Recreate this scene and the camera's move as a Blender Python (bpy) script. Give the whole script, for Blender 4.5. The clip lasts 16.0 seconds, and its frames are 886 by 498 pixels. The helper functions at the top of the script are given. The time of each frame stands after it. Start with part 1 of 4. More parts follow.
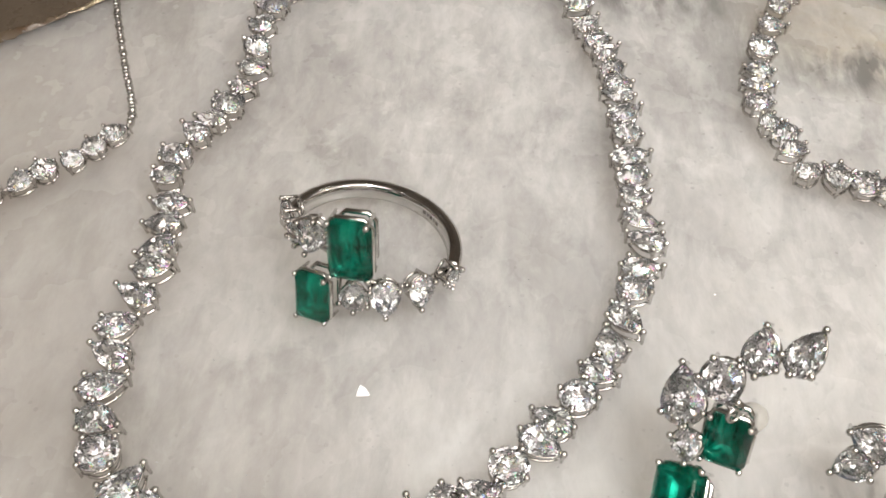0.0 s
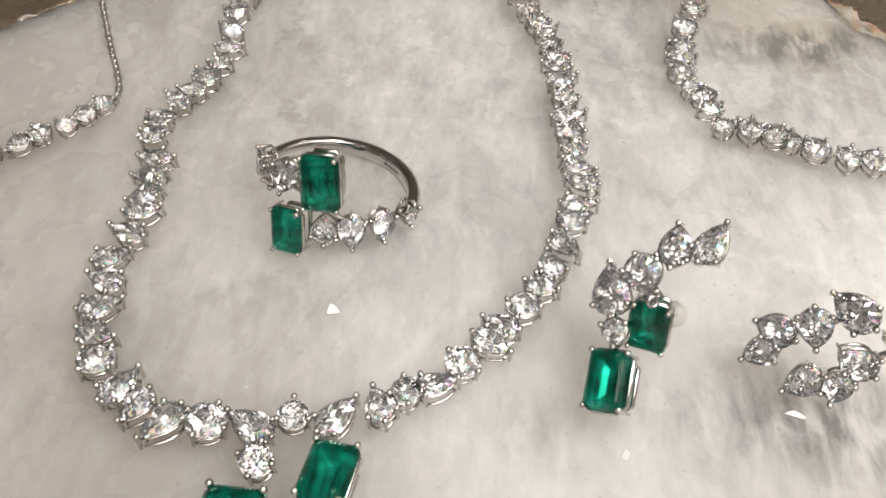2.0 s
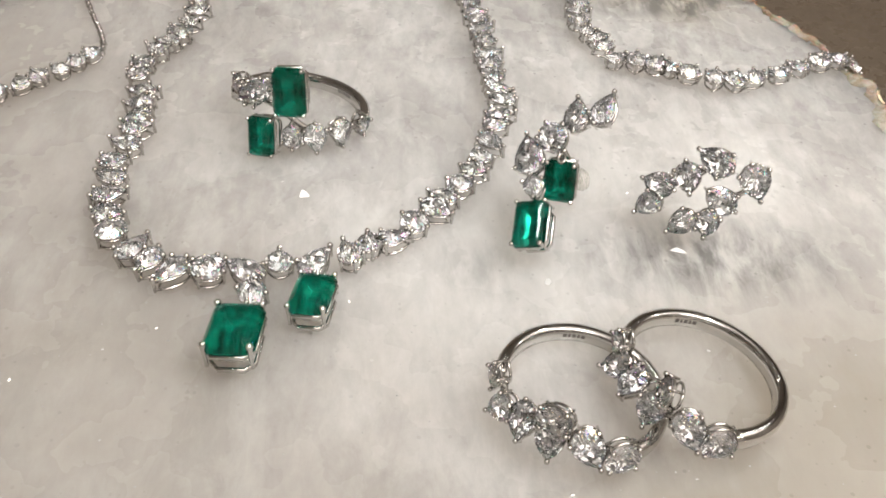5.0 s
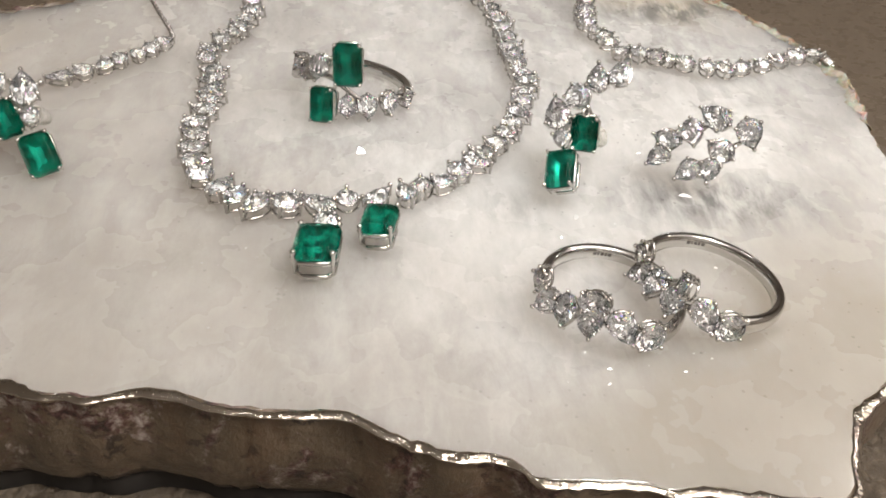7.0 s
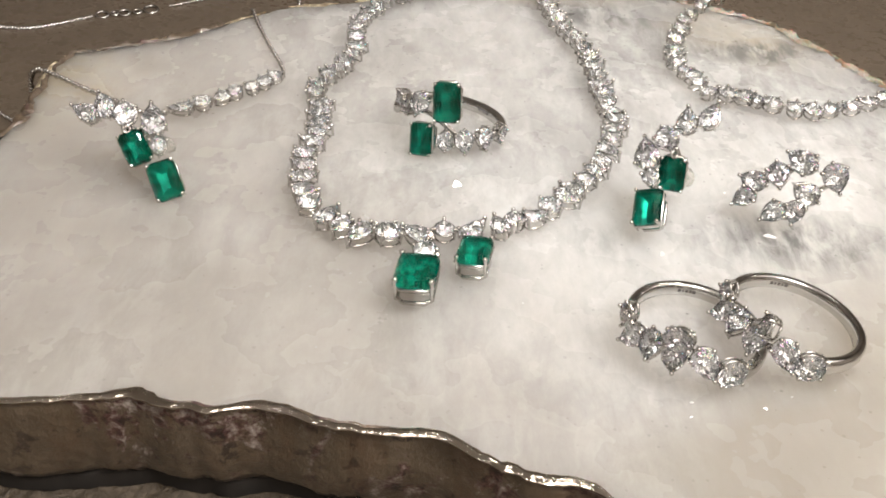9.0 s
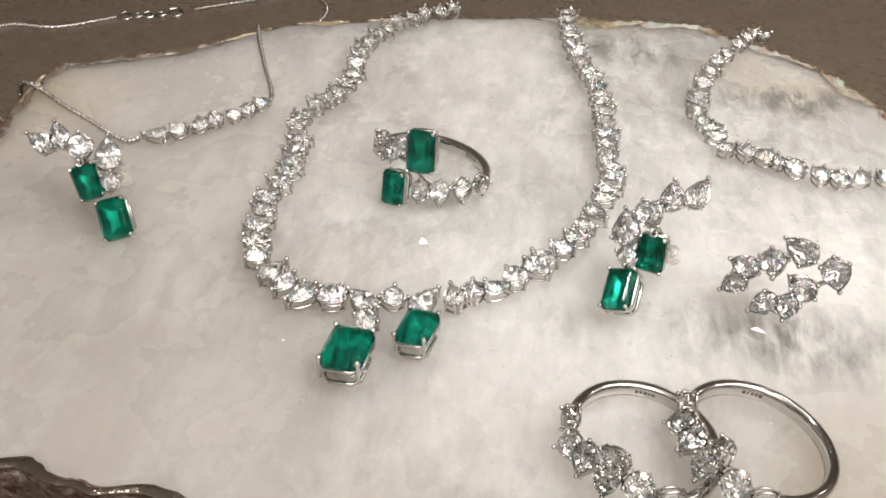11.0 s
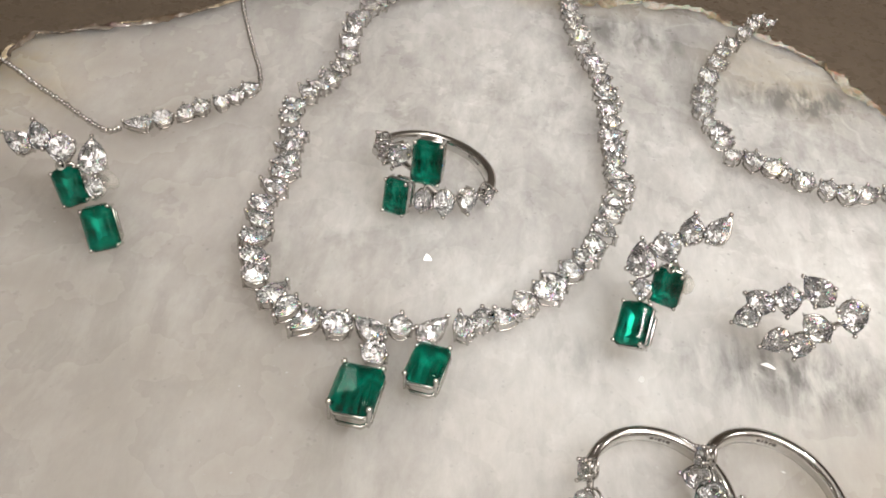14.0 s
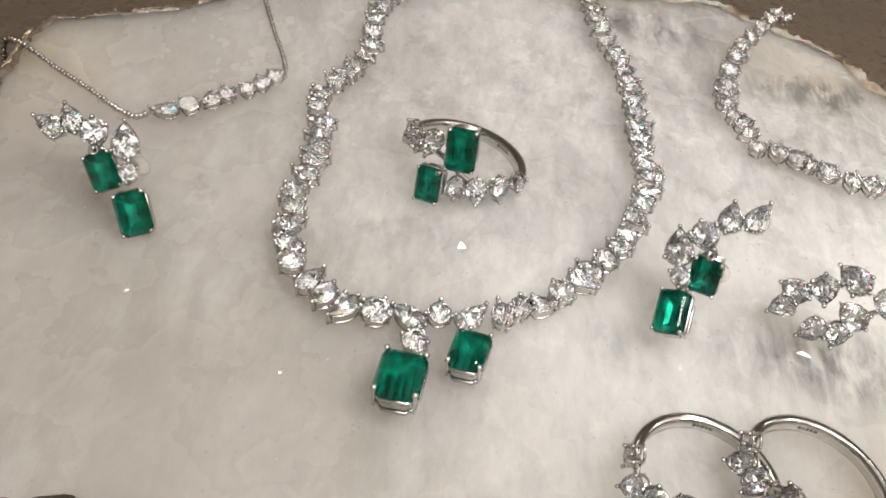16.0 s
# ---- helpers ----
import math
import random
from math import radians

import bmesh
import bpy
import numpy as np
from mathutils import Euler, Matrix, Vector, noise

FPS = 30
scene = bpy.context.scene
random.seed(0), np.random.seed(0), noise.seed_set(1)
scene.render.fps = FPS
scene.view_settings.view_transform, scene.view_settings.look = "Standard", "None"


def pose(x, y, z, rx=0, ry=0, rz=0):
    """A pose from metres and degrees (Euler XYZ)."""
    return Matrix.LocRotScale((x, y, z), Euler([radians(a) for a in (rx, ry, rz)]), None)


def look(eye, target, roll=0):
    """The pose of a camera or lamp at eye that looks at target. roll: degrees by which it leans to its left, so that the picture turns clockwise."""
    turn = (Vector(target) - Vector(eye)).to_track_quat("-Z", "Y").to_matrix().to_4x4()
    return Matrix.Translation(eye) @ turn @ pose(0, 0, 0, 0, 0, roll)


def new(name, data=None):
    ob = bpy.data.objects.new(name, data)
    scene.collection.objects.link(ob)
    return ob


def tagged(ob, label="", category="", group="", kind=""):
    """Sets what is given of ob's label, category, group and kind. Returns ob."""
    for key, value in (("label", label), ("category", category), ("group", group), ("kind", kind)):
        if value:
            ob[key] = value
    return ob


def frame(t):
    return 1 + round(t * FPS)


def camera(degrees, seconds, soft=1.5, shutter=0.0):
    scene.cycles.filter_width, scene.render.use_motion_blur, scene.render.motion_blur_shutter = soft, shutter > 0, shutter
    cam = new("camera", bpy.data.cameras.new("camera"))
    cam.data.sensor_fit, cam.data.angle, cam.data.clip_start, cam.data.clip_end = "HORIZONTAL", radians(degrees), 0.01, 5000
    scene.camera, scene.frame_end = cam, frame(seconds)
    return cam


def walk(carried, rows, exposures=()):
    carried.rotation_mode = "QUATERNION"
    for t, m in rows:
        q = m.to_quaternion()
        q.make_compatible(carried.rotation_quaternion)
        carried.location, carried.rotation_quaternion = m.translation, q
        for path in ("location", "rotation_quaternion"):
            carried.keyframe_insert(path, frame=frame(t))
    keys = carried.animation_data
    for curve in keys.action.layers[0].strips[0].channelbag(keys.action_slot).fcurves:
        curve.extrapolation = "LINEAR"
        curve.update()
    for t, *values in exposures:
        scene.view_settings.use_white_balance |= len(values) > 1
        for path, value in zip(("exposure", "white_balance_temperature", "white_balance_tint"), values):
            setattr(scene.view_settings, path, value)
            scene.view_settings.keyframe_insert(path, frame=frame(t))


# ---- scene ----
cam = camera(52.1, 16.0, 1.7)
# seconds, place in metres, pitch, yaw, lean
PATH = [
    (0, 0.00676, -0.05393, 0.08526, -50.29, 3.58, 0.68),
    (0.5, 0.01122, -0.05433, 0.08419, -49.89, 2.94, 0.73),
    (1, 0.00845, -0.05722, 0.08454, -48.96, 1.61, 1.55),
    (1.5, 0.00819, -0.06425, 0.08502, -47.95, 1.32, 1.60),
    (2, 0.00884, -0.07299, 0.08606, -47.15, 0.49, 1.84),
    (2.5, 0.00666, -0.07936, 0.08498, -45.99, -1.35, 2.60),
    (3, 0.00622, -0.08188, 0.08499, -44.64, -3.97, 3.55),
    (3.5, 0.00455, -0.09031, 0.08621, -43.42, -5.62, 3.88),
    (4, 0.00292, -0.09707, 0.08705, -42.85, -6.22, 3.95),
    (4.5, 0.00432, -0.10089, 0.08638, -43.14, -6.15, 4.00),
    (5, 0.00532, -0.10743, 0.08643, -43.14, -5.99, 3.83),
    (5.2, 0.00515, -0.11049, 0.08720, -43.16, -6.00, 3.73),
    (7.3, -0.00847, -0.13834, 0.08443, -38.33, -7.61, 4.72),
    (7.5, -0.00946, -0.14123, 0.08487, -38.21, -7.10, 4.57),
    (8, -0.01287, -0.14717, 0.08778, -38.14, -4.83, 3.59),
    (8.5, -0.01261, -0.14712, 0.09070, -38.10, -3.01, 2.95),
    (9, -0.01022, -0.13952, 0.09137, -38.05, -1.45, 2.82),
    (9.5, -0.00702, -0.12920, 0.09149, -38.24, 0.65, 2.31),
    (10, 0.00213, -0.12617, 0.09139, -38.27, 2.42, 2.16),
    (10.2, 0.00371, -0.12486, 0.09228, -38.45, 3.26, 2.15),
    (12.3, 0.01688, -0.11194, 0.10077, -42.52, 6.84, 3.11),
    (12.5, 0.01500, -0.10994, 0.10215, -43.15, 6.19, 3.61),
    (13, 0.01202, -0.10550, 0.10374, -44.43, 4.40, 4.91),
    (13.5, 0.00559, -0.10489, 0.10556, -45.06, 2.25, 6.47),
    (14, -0.00197, -0.10528, 0.10426, -45.09, 0.36, 7.76),
    (14.5, -0.00734, -0.10489, 0.10201, -45.19, -0.79, 8.62),
    (15, -0.00784, -0.10446, 0.10216, -45.25, -1.45, 9.17),
    (15.5, -0.00870, -0.10462, 0.10138, -45.06, -1.53, 9.36),
    (16, -0.01043, -0.10694, 0.10167, -44.95, -1.51, 9.37),
]
walk(cam, [(t, pose(x, y, z, 90 + pitch, 0, yaw) @ pose(0, 0, 0, 0, 0, roll)) for t, x, y, z, pitch, yaw, roll in PATH],
     [(0.0, -0.2), (3.0, -0.19), (5.0, -0.17), (7.5, -0.01), (8.5, 0.06), (10.0, 0.0), (12.5, -0.09), (13.5, -0.18), (16.0, -0.16)])

# ---- light: unseen lamps and luminous panels added over the display ----
world = bpy.data.worlds.new("shop")
scene.world = world
world.use_nodes = True
world.node_tree.nodes["Background"].inputs[0].default_value = (0.9, 0.86, 0.8, 1)
world.node_tree.nodes["Background"].inputs[1].default_value = 0.25
scene.view_settings.exposure = 0.0


def fill_lamp(x, y, power, size=0.04, z=0.7):
    data = bpy.data.lights.new("fill_lamp", "AREA")
    data.shape, data.size, data.energy, data.color = "SQUARE", size, power, (1.0, 0.945, 0.885)
    ob = new("fill_lamp", data)
    ob.matrix_world = look((x, y, z), (x * 0.15, y * 0.15, 0))
    return ob


# small lamps out of view, added for general light and sparkle
for row, y in enumerate((-0.3, 0.0, 0.32, 0.66)):
    for x, power in ((-0.22, 0.05), (0.12, 0.36), (0.42, 0.55), (0.72, 0.64)):
        fill_lamp(x + 0.07 * (row % 2), y, power * (2.3, 1.1, 0.6, 0.15)[row], 0.028)
# one more added low, to brighten the right side
fill_lamp(0.25, -0.04, 0.3, 0.04, 0.42)
# an unseen narrow lamp, added to brighten the middle of the display
beam = bpy.data.lights.new("fill_spot", "SPOT")
beam.energy, beam.spot_size, beam.spot_blend, beam.shadow_soft_size, beam.color = 34.0, radians(15), 1.0, 0.12, (0.965, 1.0, 0.95)
new("fill_spot", beam).matrix_world = look((0.22, -0.2, 0.92), (0.026, 0.004, 0))
# two unseen luminous panels, added for soft light and brighter stones
for x, y, size, power in ((0.74, -0.04, 1.2, 4.4), (0.3, -0.52, 0.8, 7.6)):
    panel = bpy.data.lights.new("fill_panel", "AREA")
    panel.shape, panel.size, panel.energy, panel.color = "SQUARE", size, power, (1.0, 0.93, 0.86)
    new("fill_panel", panel).matrix_world = look((x, y, 0.93), (x, y + 0.001, 0))

# ---- materials ----
MM = 0.001


def material(name, colour, rough, metal=0.0, **more):
    m = bpy.data.materials.new(name)
    m.use_nodes = True
    b = m.node_tree.nodes["Principled BSDF"]
    b.inputs["Base Color"].default_value = (*colour, 1)
    b.inputs["Roughness"].default_value, b.inputs["Metallic"].default_value = rough, metal
    for key, value in more.items():
        b.inputs[key.replace("_", " ")].default_value = value
    return m


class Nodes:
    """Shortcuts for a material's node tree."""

    def __init__(self, m):
        self.t, self.m = m.node_tree, m
        self.b = m.node_tree.nodes["Principled BSDF"]
        self.at = self.t.nodes.new("ShaderNodeTexCoord").outputs["Object"]

    def add(self, kind, **values):
        n = self.t.nodes.new("ShaderNode" + kind)
        for key, value in values.items():
            n.inputs[key.replace("_", " ")].default_value = value
        return n

    def link(self, a, b):
        self.t.links.new(a, b)

    def noise(self, scale, detail=4.0, rough=0.55, stretch=(1, 1, 1), shift=(0, 0, 0), bend=0.0):
        mp = self.add("Mapping", Scale=stretch, Location=shift)
        self.link(self.at, mp.inputs["Vector"])
        n = self.add("TexNoise", Scale=scale, Detail=detail, Roughness=rough, Distortion=bend)
        self.link(mp.outputs[0], n.inputs["Vector"])
        return n.outputs["Fac"]

    def ramp(self, fac, *stops):
        r = self.add("ValToRGB")
        e = r.color_ramp.elements
        while len(e) < len(stops):
            e.new(0.5)
        for el, (p, c) in zip(e, stops):
            el.position, el.color = p, (*c, 1) if len(c) == 3 else c
        self.link(fac, r.inputs[0])
        return r.outputs[0]

    def mix(self, fac, a, b, kind="MIX"):
        n = self.t.nodes.new("ShaderNodeMix")
        n.data_type, n.blend_type = "RGBA", kind
        for sock, v in ((n.inputs[0], fac), (n.inputs[6], a), (n.inputs[7], b)):
            if hasattr(v, "node"):
                self.link(v, sock)
            else:
                sock.default_value = v if isinstance(v, (int, float)) else (*v, 1)
        return n.outputs[2]

    def math(self, op, a, b=0.0):
        n = self.t.nodes.new("ShaderNodeMath")
        n.operation = op
        for sock, v in zip(n.inputs, (a, b)):
            if hasattr(v, "node"):
                self.link(v, sock)
            else:
                sock.default_value = v
        return n.outputs[0]

    def near(self, x, y, rx, ry):
        """1 at a spot of the slab, falling to 0 at its border."""
        mp = self.add("Mapping", Location=(-x / rx, -y / ry, 0), Scale=(1 / rx, 1 / ry, 0))
        self.link(self.at, mp.inputs["Vector"])
        ln = self.t.nodes.new("ShaderNodeVectorMath")
        ln.operation = "LENGTH"
        self.link(mp.outputs[0], ln.inputs[0])
        return self.math("MAXIMUM", self.math("SUBTRACT", 1.0, ln.outputs["Value"]), 0.0)

    def bump(self, height, strength, distance):
        n = self.add("Bump", Strength=strength, Distance=distance)
        self.link(height, n.inputs["Height"])
        self.link(n.outputs[0], self.b.inputs["Normal"])
        return n


gold = material("white_gold", (0.62, 0.605, 0.585), 0.13, 1.0)
g = Nodes(gold)
g.link(g.ramp(g.noise(900, 3), (0.3, (0.04, 0.04, 0.04)), (0.75, (0.11, 0.11, 0.11))), g.b.inputs["Roughness"])
stamp = material("stamped_mark", (0.17, 0.16, 0.15), 0.5, 0.8)
diamond = material("diamond", (1, 1, 1), 0.0, 0.06, IOR=1.7, Transmission_Weight=1.0, Thin_Film_IOR=1.33)
fire = Nodes(diamond)
film_depth = fire.math("MULTIPLY_ADD", fire.noise(520, 2, 0.5), 900.0)
fire.link(film_depth, fire.b.inputs["Thin Film Thickness"])
mirror_facet = material("diamond_pavilion", (0.99, 0.99, 1.0), 0.03, 0.88)
emerald_facet = material("emerald_pavilion", (0.03, 0.6, 0.45), 0.17, 0.64)
jardin = Nodes(emerald_facet)
jardin.link(jardin.ramp(jardin.noise(820, 7, 0.78, (1, 0.5, 1), bend=0.4), (0.4, (0.0003, 0.06, 0.047)), (0.5, (0.002, 0.25, 0.19)), (0.58, (0.012, 0.52, 0.4)), (0.68, (0.1, 0.95, 0.76))), jardin.b.inputs["Base Color"])
jardin.bump(jardin.noise(1100, 5, 0.65, (1, 0.45, 1)), 0.5, 0.0004)
emerald = material("emerald", (0.25, 0.72, 0.58), 0.0, 0.0, IOR=1.42, Transmission_Weight=1.0)
e = Nodes(emerald)
e.link(e.ramp(e.noise(420, 4, 0.65, (1, 0.5, 1)), (0.35, (0.2, 0.8, 0.66)), (0.65, (0.4, 0.9, 0.8))), e.b.inputs["Base Color"])
silicone = material("clear_silicone", (0.85, 0.83, 0.79), 0.25, 0.0, Transmission_Weight=0.8, IOR=1.35)

quartz = material("white_quartz", (0.8, 0.79, 0.76), 0.3, 0.0, IOR=1.35)
q = Nodes(quartz)
cloud = q.noise(22, 6, 0.58, (1.15, 0.9, 1), bend=0.5)
fine = q.noise(75, 7, 0.66, (1.7, 0.7, 1), bend=0.5)
base = q.mix(q.ramp(cloud, (0.35, (0, 0, 0)), (0.68, (1, 1, 1))), (0.3, 0.287, 0.278), (0.53, 0.513, 0.499))
base = q.mix(q.math("MULTIPLY", q.ramp(fine, (0.47, (0, 0, 0)), (0.54, (0.6, 0.6, 0.6)), (0.7, (1, 1, 1))), 0.42), base, (0.6, 0.592, 0.575))
speck = q.ramp(q.noise(230, 6, 0.72, (1.7, 0.75, 1), bend=0.3), (0.3, (0.84, 0.84, 0.84)), (0.5, (1.0, 1.0, 1.0)), (0.7, (1.15, 1.15, 1.15)))
base = q.mix(1.0, base, speck, "MULTIPLY")
facet = q.add("TexVoronoi", Scale=70.0, Randomness=1.0)
crack = q.add("TexVoronoi", Scale=34.0, Randomness=1.0)
crack.feature = "DISTANCE_TO_EDGE"
wave = q.add("TexNoise", Scale=40.0, Detail=4.0)
q.link(q.at, wave.inputs["Vector"])
shift = q.t.nodes.new("ShaderNodeVectorMath")
shift.operation = "MULTIPLY_ADD"
q.link(wave.outputs["Color"], shift.inputs[0])
shift.inputs[1].default_value = (0.03, 0.03, 0.0)
q.link(q.at, shift.inputs[2])
q.link(shift.outputs[0], crack.inputs["Vector"])
vein = q.math("MULTIPLY", q.ramp(crack.outputs["Distance"], (0.0, (1, 1, 1)), (0.024, (0, 0, 0))), q.ramp(q.noise(30, 3), (0.46, (0, 0, 0)), (0.7, (1, 1, 1))))
base = q.mix(q.math("MULTIPLY", vein, 0.3), base, (0.72, 0.712, 0.695))
# beige ground on the left, deepened in place of the light's falloff
beige_falloff = q.math("ADD", q.near(-0.09, 0.01, 0.092, 0.12), q.near(-0.045, -0.06, 0.09, 0.062))
base = q.mix(q.math("MULTIPLY", q.math("MINIMUM", q.math("MULTIPLY", beige_falloff, 1.6), 1.0), q.ramp(q.noise(30, 5, 0.6), (0.25, (0.35, 0.35, 0.35)), (0.7, (1, 1, 1)))), base, (0.325, 0.295, 0.267))
lean_map = q.add("Mapping", Scale=(1.5, 0.75, 1.0), Rotation=(0, 0, 0.35))
q.link(shift.outputs[0], lean_map.inputs["Vector"])
q.link(lean_map.outputs[0], facet.inputs["Vector"])
plane = q.add("SeparateColor")
q.link(facet.outputs["Color"], plane.inputs[0])
tint = q.ramp(plane.outputs[0], (0.0, (0.99, 0.99, 0.99)), (0.6, (1.0, 1.0, 1.0)), (1.0, (1.01, 1.01, 1.01)))
base = q.mix(1.0, base, tint, "MULTIPLY")
# greyer ground at right; the middle painted paler to read as brighter lit
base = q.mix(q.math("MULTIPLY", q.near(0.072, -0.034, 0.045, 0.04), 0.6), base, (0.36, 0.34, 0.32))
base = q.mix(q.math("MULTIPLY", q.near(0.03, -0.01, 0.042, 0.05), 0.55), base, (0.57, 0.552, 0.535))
smudge = q.ramp(q.noise(52, 5, 0.62, (2.1, 0.62, 1), shift=(4, 2, 0), bend=0.4), (0.55, (0, 0, 0)), (0.74, (1, 1, 1)))
base = q.mix(q.math("MULTIPLY", smudge, 0.22), base, (0.3, 0.29, 0.28))
honey = q.math("MULTIPLY", q.math("ADD", q.near(0.04, -0.07, 0.034, 0.02), q.near(0.062, -0.052, 0.04, 0.034)), q.ramp(q.noise(40, 4), (0.3, (0.5, 0.5, 0.5)), (0.6, (1, 1, 1))))
base = q.mix(q.math("MINIMUM", q.math("MULTIPLY", honey, 1.3), 0.85), base, (0.3, 0.267, 0.23))
stain = q.math("ADD", q.near(0.072, 0.068, 0.03, 0.024), q.math("ADD", q.near(-0.088, 0.032, 0.02, 0.03), q.near(0.01, 0.088, 0.06, 0.012)))
base = q.mix(q.math("MULTIPLY", stain, q.ramp(q.noise(70, 5, 0.65), (0.3, (0, 0, 0)), (0.6, (1, 1, 1)))), base, (0.4, 0.335, 0.235))
smoke = q.math("ADD", q.near(0.053, -0.018, 0.026, 0.011), q.math("ADD", q.math("MULTIPLY", q.near(0.066, 0.056, 0.022, 0.008), 1.5), q.math("MULTIPLY", q.near(0.03, 0.072, 0.018, 0.01), 1.1)))
smoke = q.math("ADD", smoke, q.math("MULTIPLY", q.near(0.02, -0.02, 0.009, 0.007), 0.4))
grain = q.ramp(q.noise(150, 5, 0.62, (1.9, 0.6, 1), bend=0.3), (0.38, (0, 0, 0)), (0.7, (1, 1, 1)))
base = q.mix(q.math("MINIMUM", q.math("MULTIPLY", q.math("MULTIPLY", smoke, 1.4), grain), 0.8), base, (0.12, 0.116, 0.112))
# scattered crystal flecks that catch the lamps
cell = q.add("TexVoronoi", Scale=1150.0)
q.link(q.at, cell.inputs["Vector"])
sort = q.add("SeparateColor")
q.link(cell.outputs["Color"], sort.inputs[0])
fleck = q.math("MULTIPLY", q.math("GREATER_THAN", sort.outputs[0], 0.88), q.math("LESS_THAN", cell.outputs["Distance"], q.math("MULTIPLY", sort.outputs[1], 0.33)))
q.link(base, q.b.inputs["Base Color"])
q.link(fleck, q.b.inputs["Coat Weight"])
q.b.inputs["Coat Roughness"].default_value, q.b.inputs["Coat IOR"].default_value = 0.06, 1.8
q.link(q.ramp(q.noise(60, 4), (0.3, (0.2, 0.2, 0.2)), (0.7, (0.34, 0.34, 0.34))), q.b.inputs["Roughness"])
q.bump(q.noise(90, 3, 0.5), 0.06, 0.0006)
q.b.inputs["Subsurface Weight"].default_value, q.b.inputs["Subsurface Scale"].default_value = 1.0, 0.05
q.b.inputs["Subsurface Radius"].default_value = (1.0, 0.95, 0.88)
lean = q.t.nodes.new("ShaderNodeVectorMath")
lean.operation = "MULTIPLY_ADD"
q.link(cell.outputs["Color"], lean.inputs[0])
lean.inputs[1].default_value, lean.inputs[2].default_value = (0.9, 0.9, 0.0), (-0.45, -0.65, 1.0)
q.link(lean.outputs[0], q.b.inputs["Coat Normal"])

rind = material("lacquered_rind", (0.2, 0.15, 0.11), 0.3, 0.0, Coat_Weight=1.0, Coat_Roughness=0.06)
r = Nodes(rind)
tone = r.mix(r.ramp(r.noise(60, 6, 0.65, (1, 1, 2.2)), (0.3, (0, 0, 0)), (0.7, (1, 1, 1))), (0.066, 0.047, 0.03), (0.108, 0.078, 0.05))
tone = r.mix(r.math("MULTIPLY", r.ramp(r.noise(190, 6, 0.7, (1.2, 1.2, 0.5)), (0.5, (0, 0, 0)), (0.75, (1, 1, 1))), 0.5), tone, (0.23, 0.17, 0.12))
pits = r.ramp(r.noise(230, 6, 0.7, bend=0.5), (0.575, (0, 0, 0)), (0.6, (1, 1, 1)))
tone = r.mix(r.math("MULTIPLY", pits, 0.85), tone, (0.02, 0.012, 0.01))
streak = r.ramp(r.noise(210, 5, 0.65, (1.6, 1.6, 0.16), shift=(1, 4, 0)), (0.42, (0, 0, 0)), (0.68, (1, 1, 1)))
tone = r.mix(r.math("MULTIPLY", streak, 0.28), tone, (0.18, 0.137, 0.1))
seam = r.math("ADD", r.near(-0.046, -0.056, 0.026, 0.04), r.near(0.012, -0.067, 0.013, 0.03))
patch = r.ramp(r.math("ADD", r.noise(60, 8, 0.76, bend=0.5, shift=(3, 1, 2)), r.math("MULTIPLY", seam, 0.1)), (0.555, (0, 0, 0)), (0.6, (0.95, 0.95, 0.95)))
crystal = r.ramp(r.noise(380, 6, 0.72, bend=0.25), (0.4, (0.012, 0.006, 0.007)), (0.48, (0.075, 0.03, 0.03)), (0.55, (0.2, 0.15, 0.13)), (0.68, (0.45, 0.4, 0.36)))
tone = r.mix(patch, tone, crystal)
rust = r.ramp(r.noise(120, 5, 0.7, (1, 1, 0.4), shift=(5, 2, 0)), (0.5, (0, 0, 0)), (0.7, (1, 1, 1)))
tone = r.mix(r.math("MULTIPLY", rust, 0.4), tone, (0.14, 0.068, 0.038))
r.link(tone, r.b.inputs["Base Color"])
r.link(r.math("ADD", 0.22, r.math("MULTIPLY", r.noise(150, 4), 0.3)), r.b.inputs["Roughness"])
r.bump(r.math("ADD", r.noise(120, 7, 0.65), r.math("MULTIPLY", r.noise(300, 4, 0.6), 0.12)), 0.55, 0.0018)

crust = material("amber_crust", (0.5, 0.42, 0.3), 0.22, 0.0, Coat_Weight=0.5, Coat_Roughness=0.08)
a = Nodes(crust)
shell = a.ramp(a.noise(70, 6, 0.7), (0.36, (0.13, 0.095, 0.06)), (0.46, (0.33, 0.275, 0.2)), (0.54, (0.45, 0.42, 0.37)), (0.7, (0.58, 0.55, 0.51)))
a.link(shell, a.b.inputs["Base Color"])
a.b.inputs["Subsurface Weight"].default_value, a.b.inputs["Subsurface Scale"].default_value = 0.5, 0.004
a.bump(a.noise(260, 7, 0.7), 1.0, 0.002)

gilt = material("pale_gilding", (1.0, 0.86, 0.64), 0.3, 1.0)
gl = Nodes(gilt)
gl.bump(gl.noise(520, 4, 0.65), 1.0, 0.0016)
plating = material("silver_plating", (0.72, 0.65, 0.57), 0.08, 1.0)
p = Nodes(plating)
p.bump(p.noise(480, 3, 0.5), 0.4, 0.0009)

dark_plating = material("dark_plating", (0.2, 0.175, 0.155), 0.12, 1.0)
d = Nodes(dark_plating)
d.bump(d.noise(500, 3), 0.4, 0.0006)
chip = material("quartz_chip", (0.6, 0.595, 0.585), 0.06, 0.25, IOR=1.9)
leather = material("taupe_leather", (0.2, 0.16, 0.13), 0.36, 0.0, Specular_IOR_Level=0.3)
h = Nodes(leather)
hide = h.mix(h.noise(140, 6, 0.65), (0.072, 0.055, 0.04), (0.118, 0.092, 0.068))
wrinkle = h.noise(900, 6, 0.7)
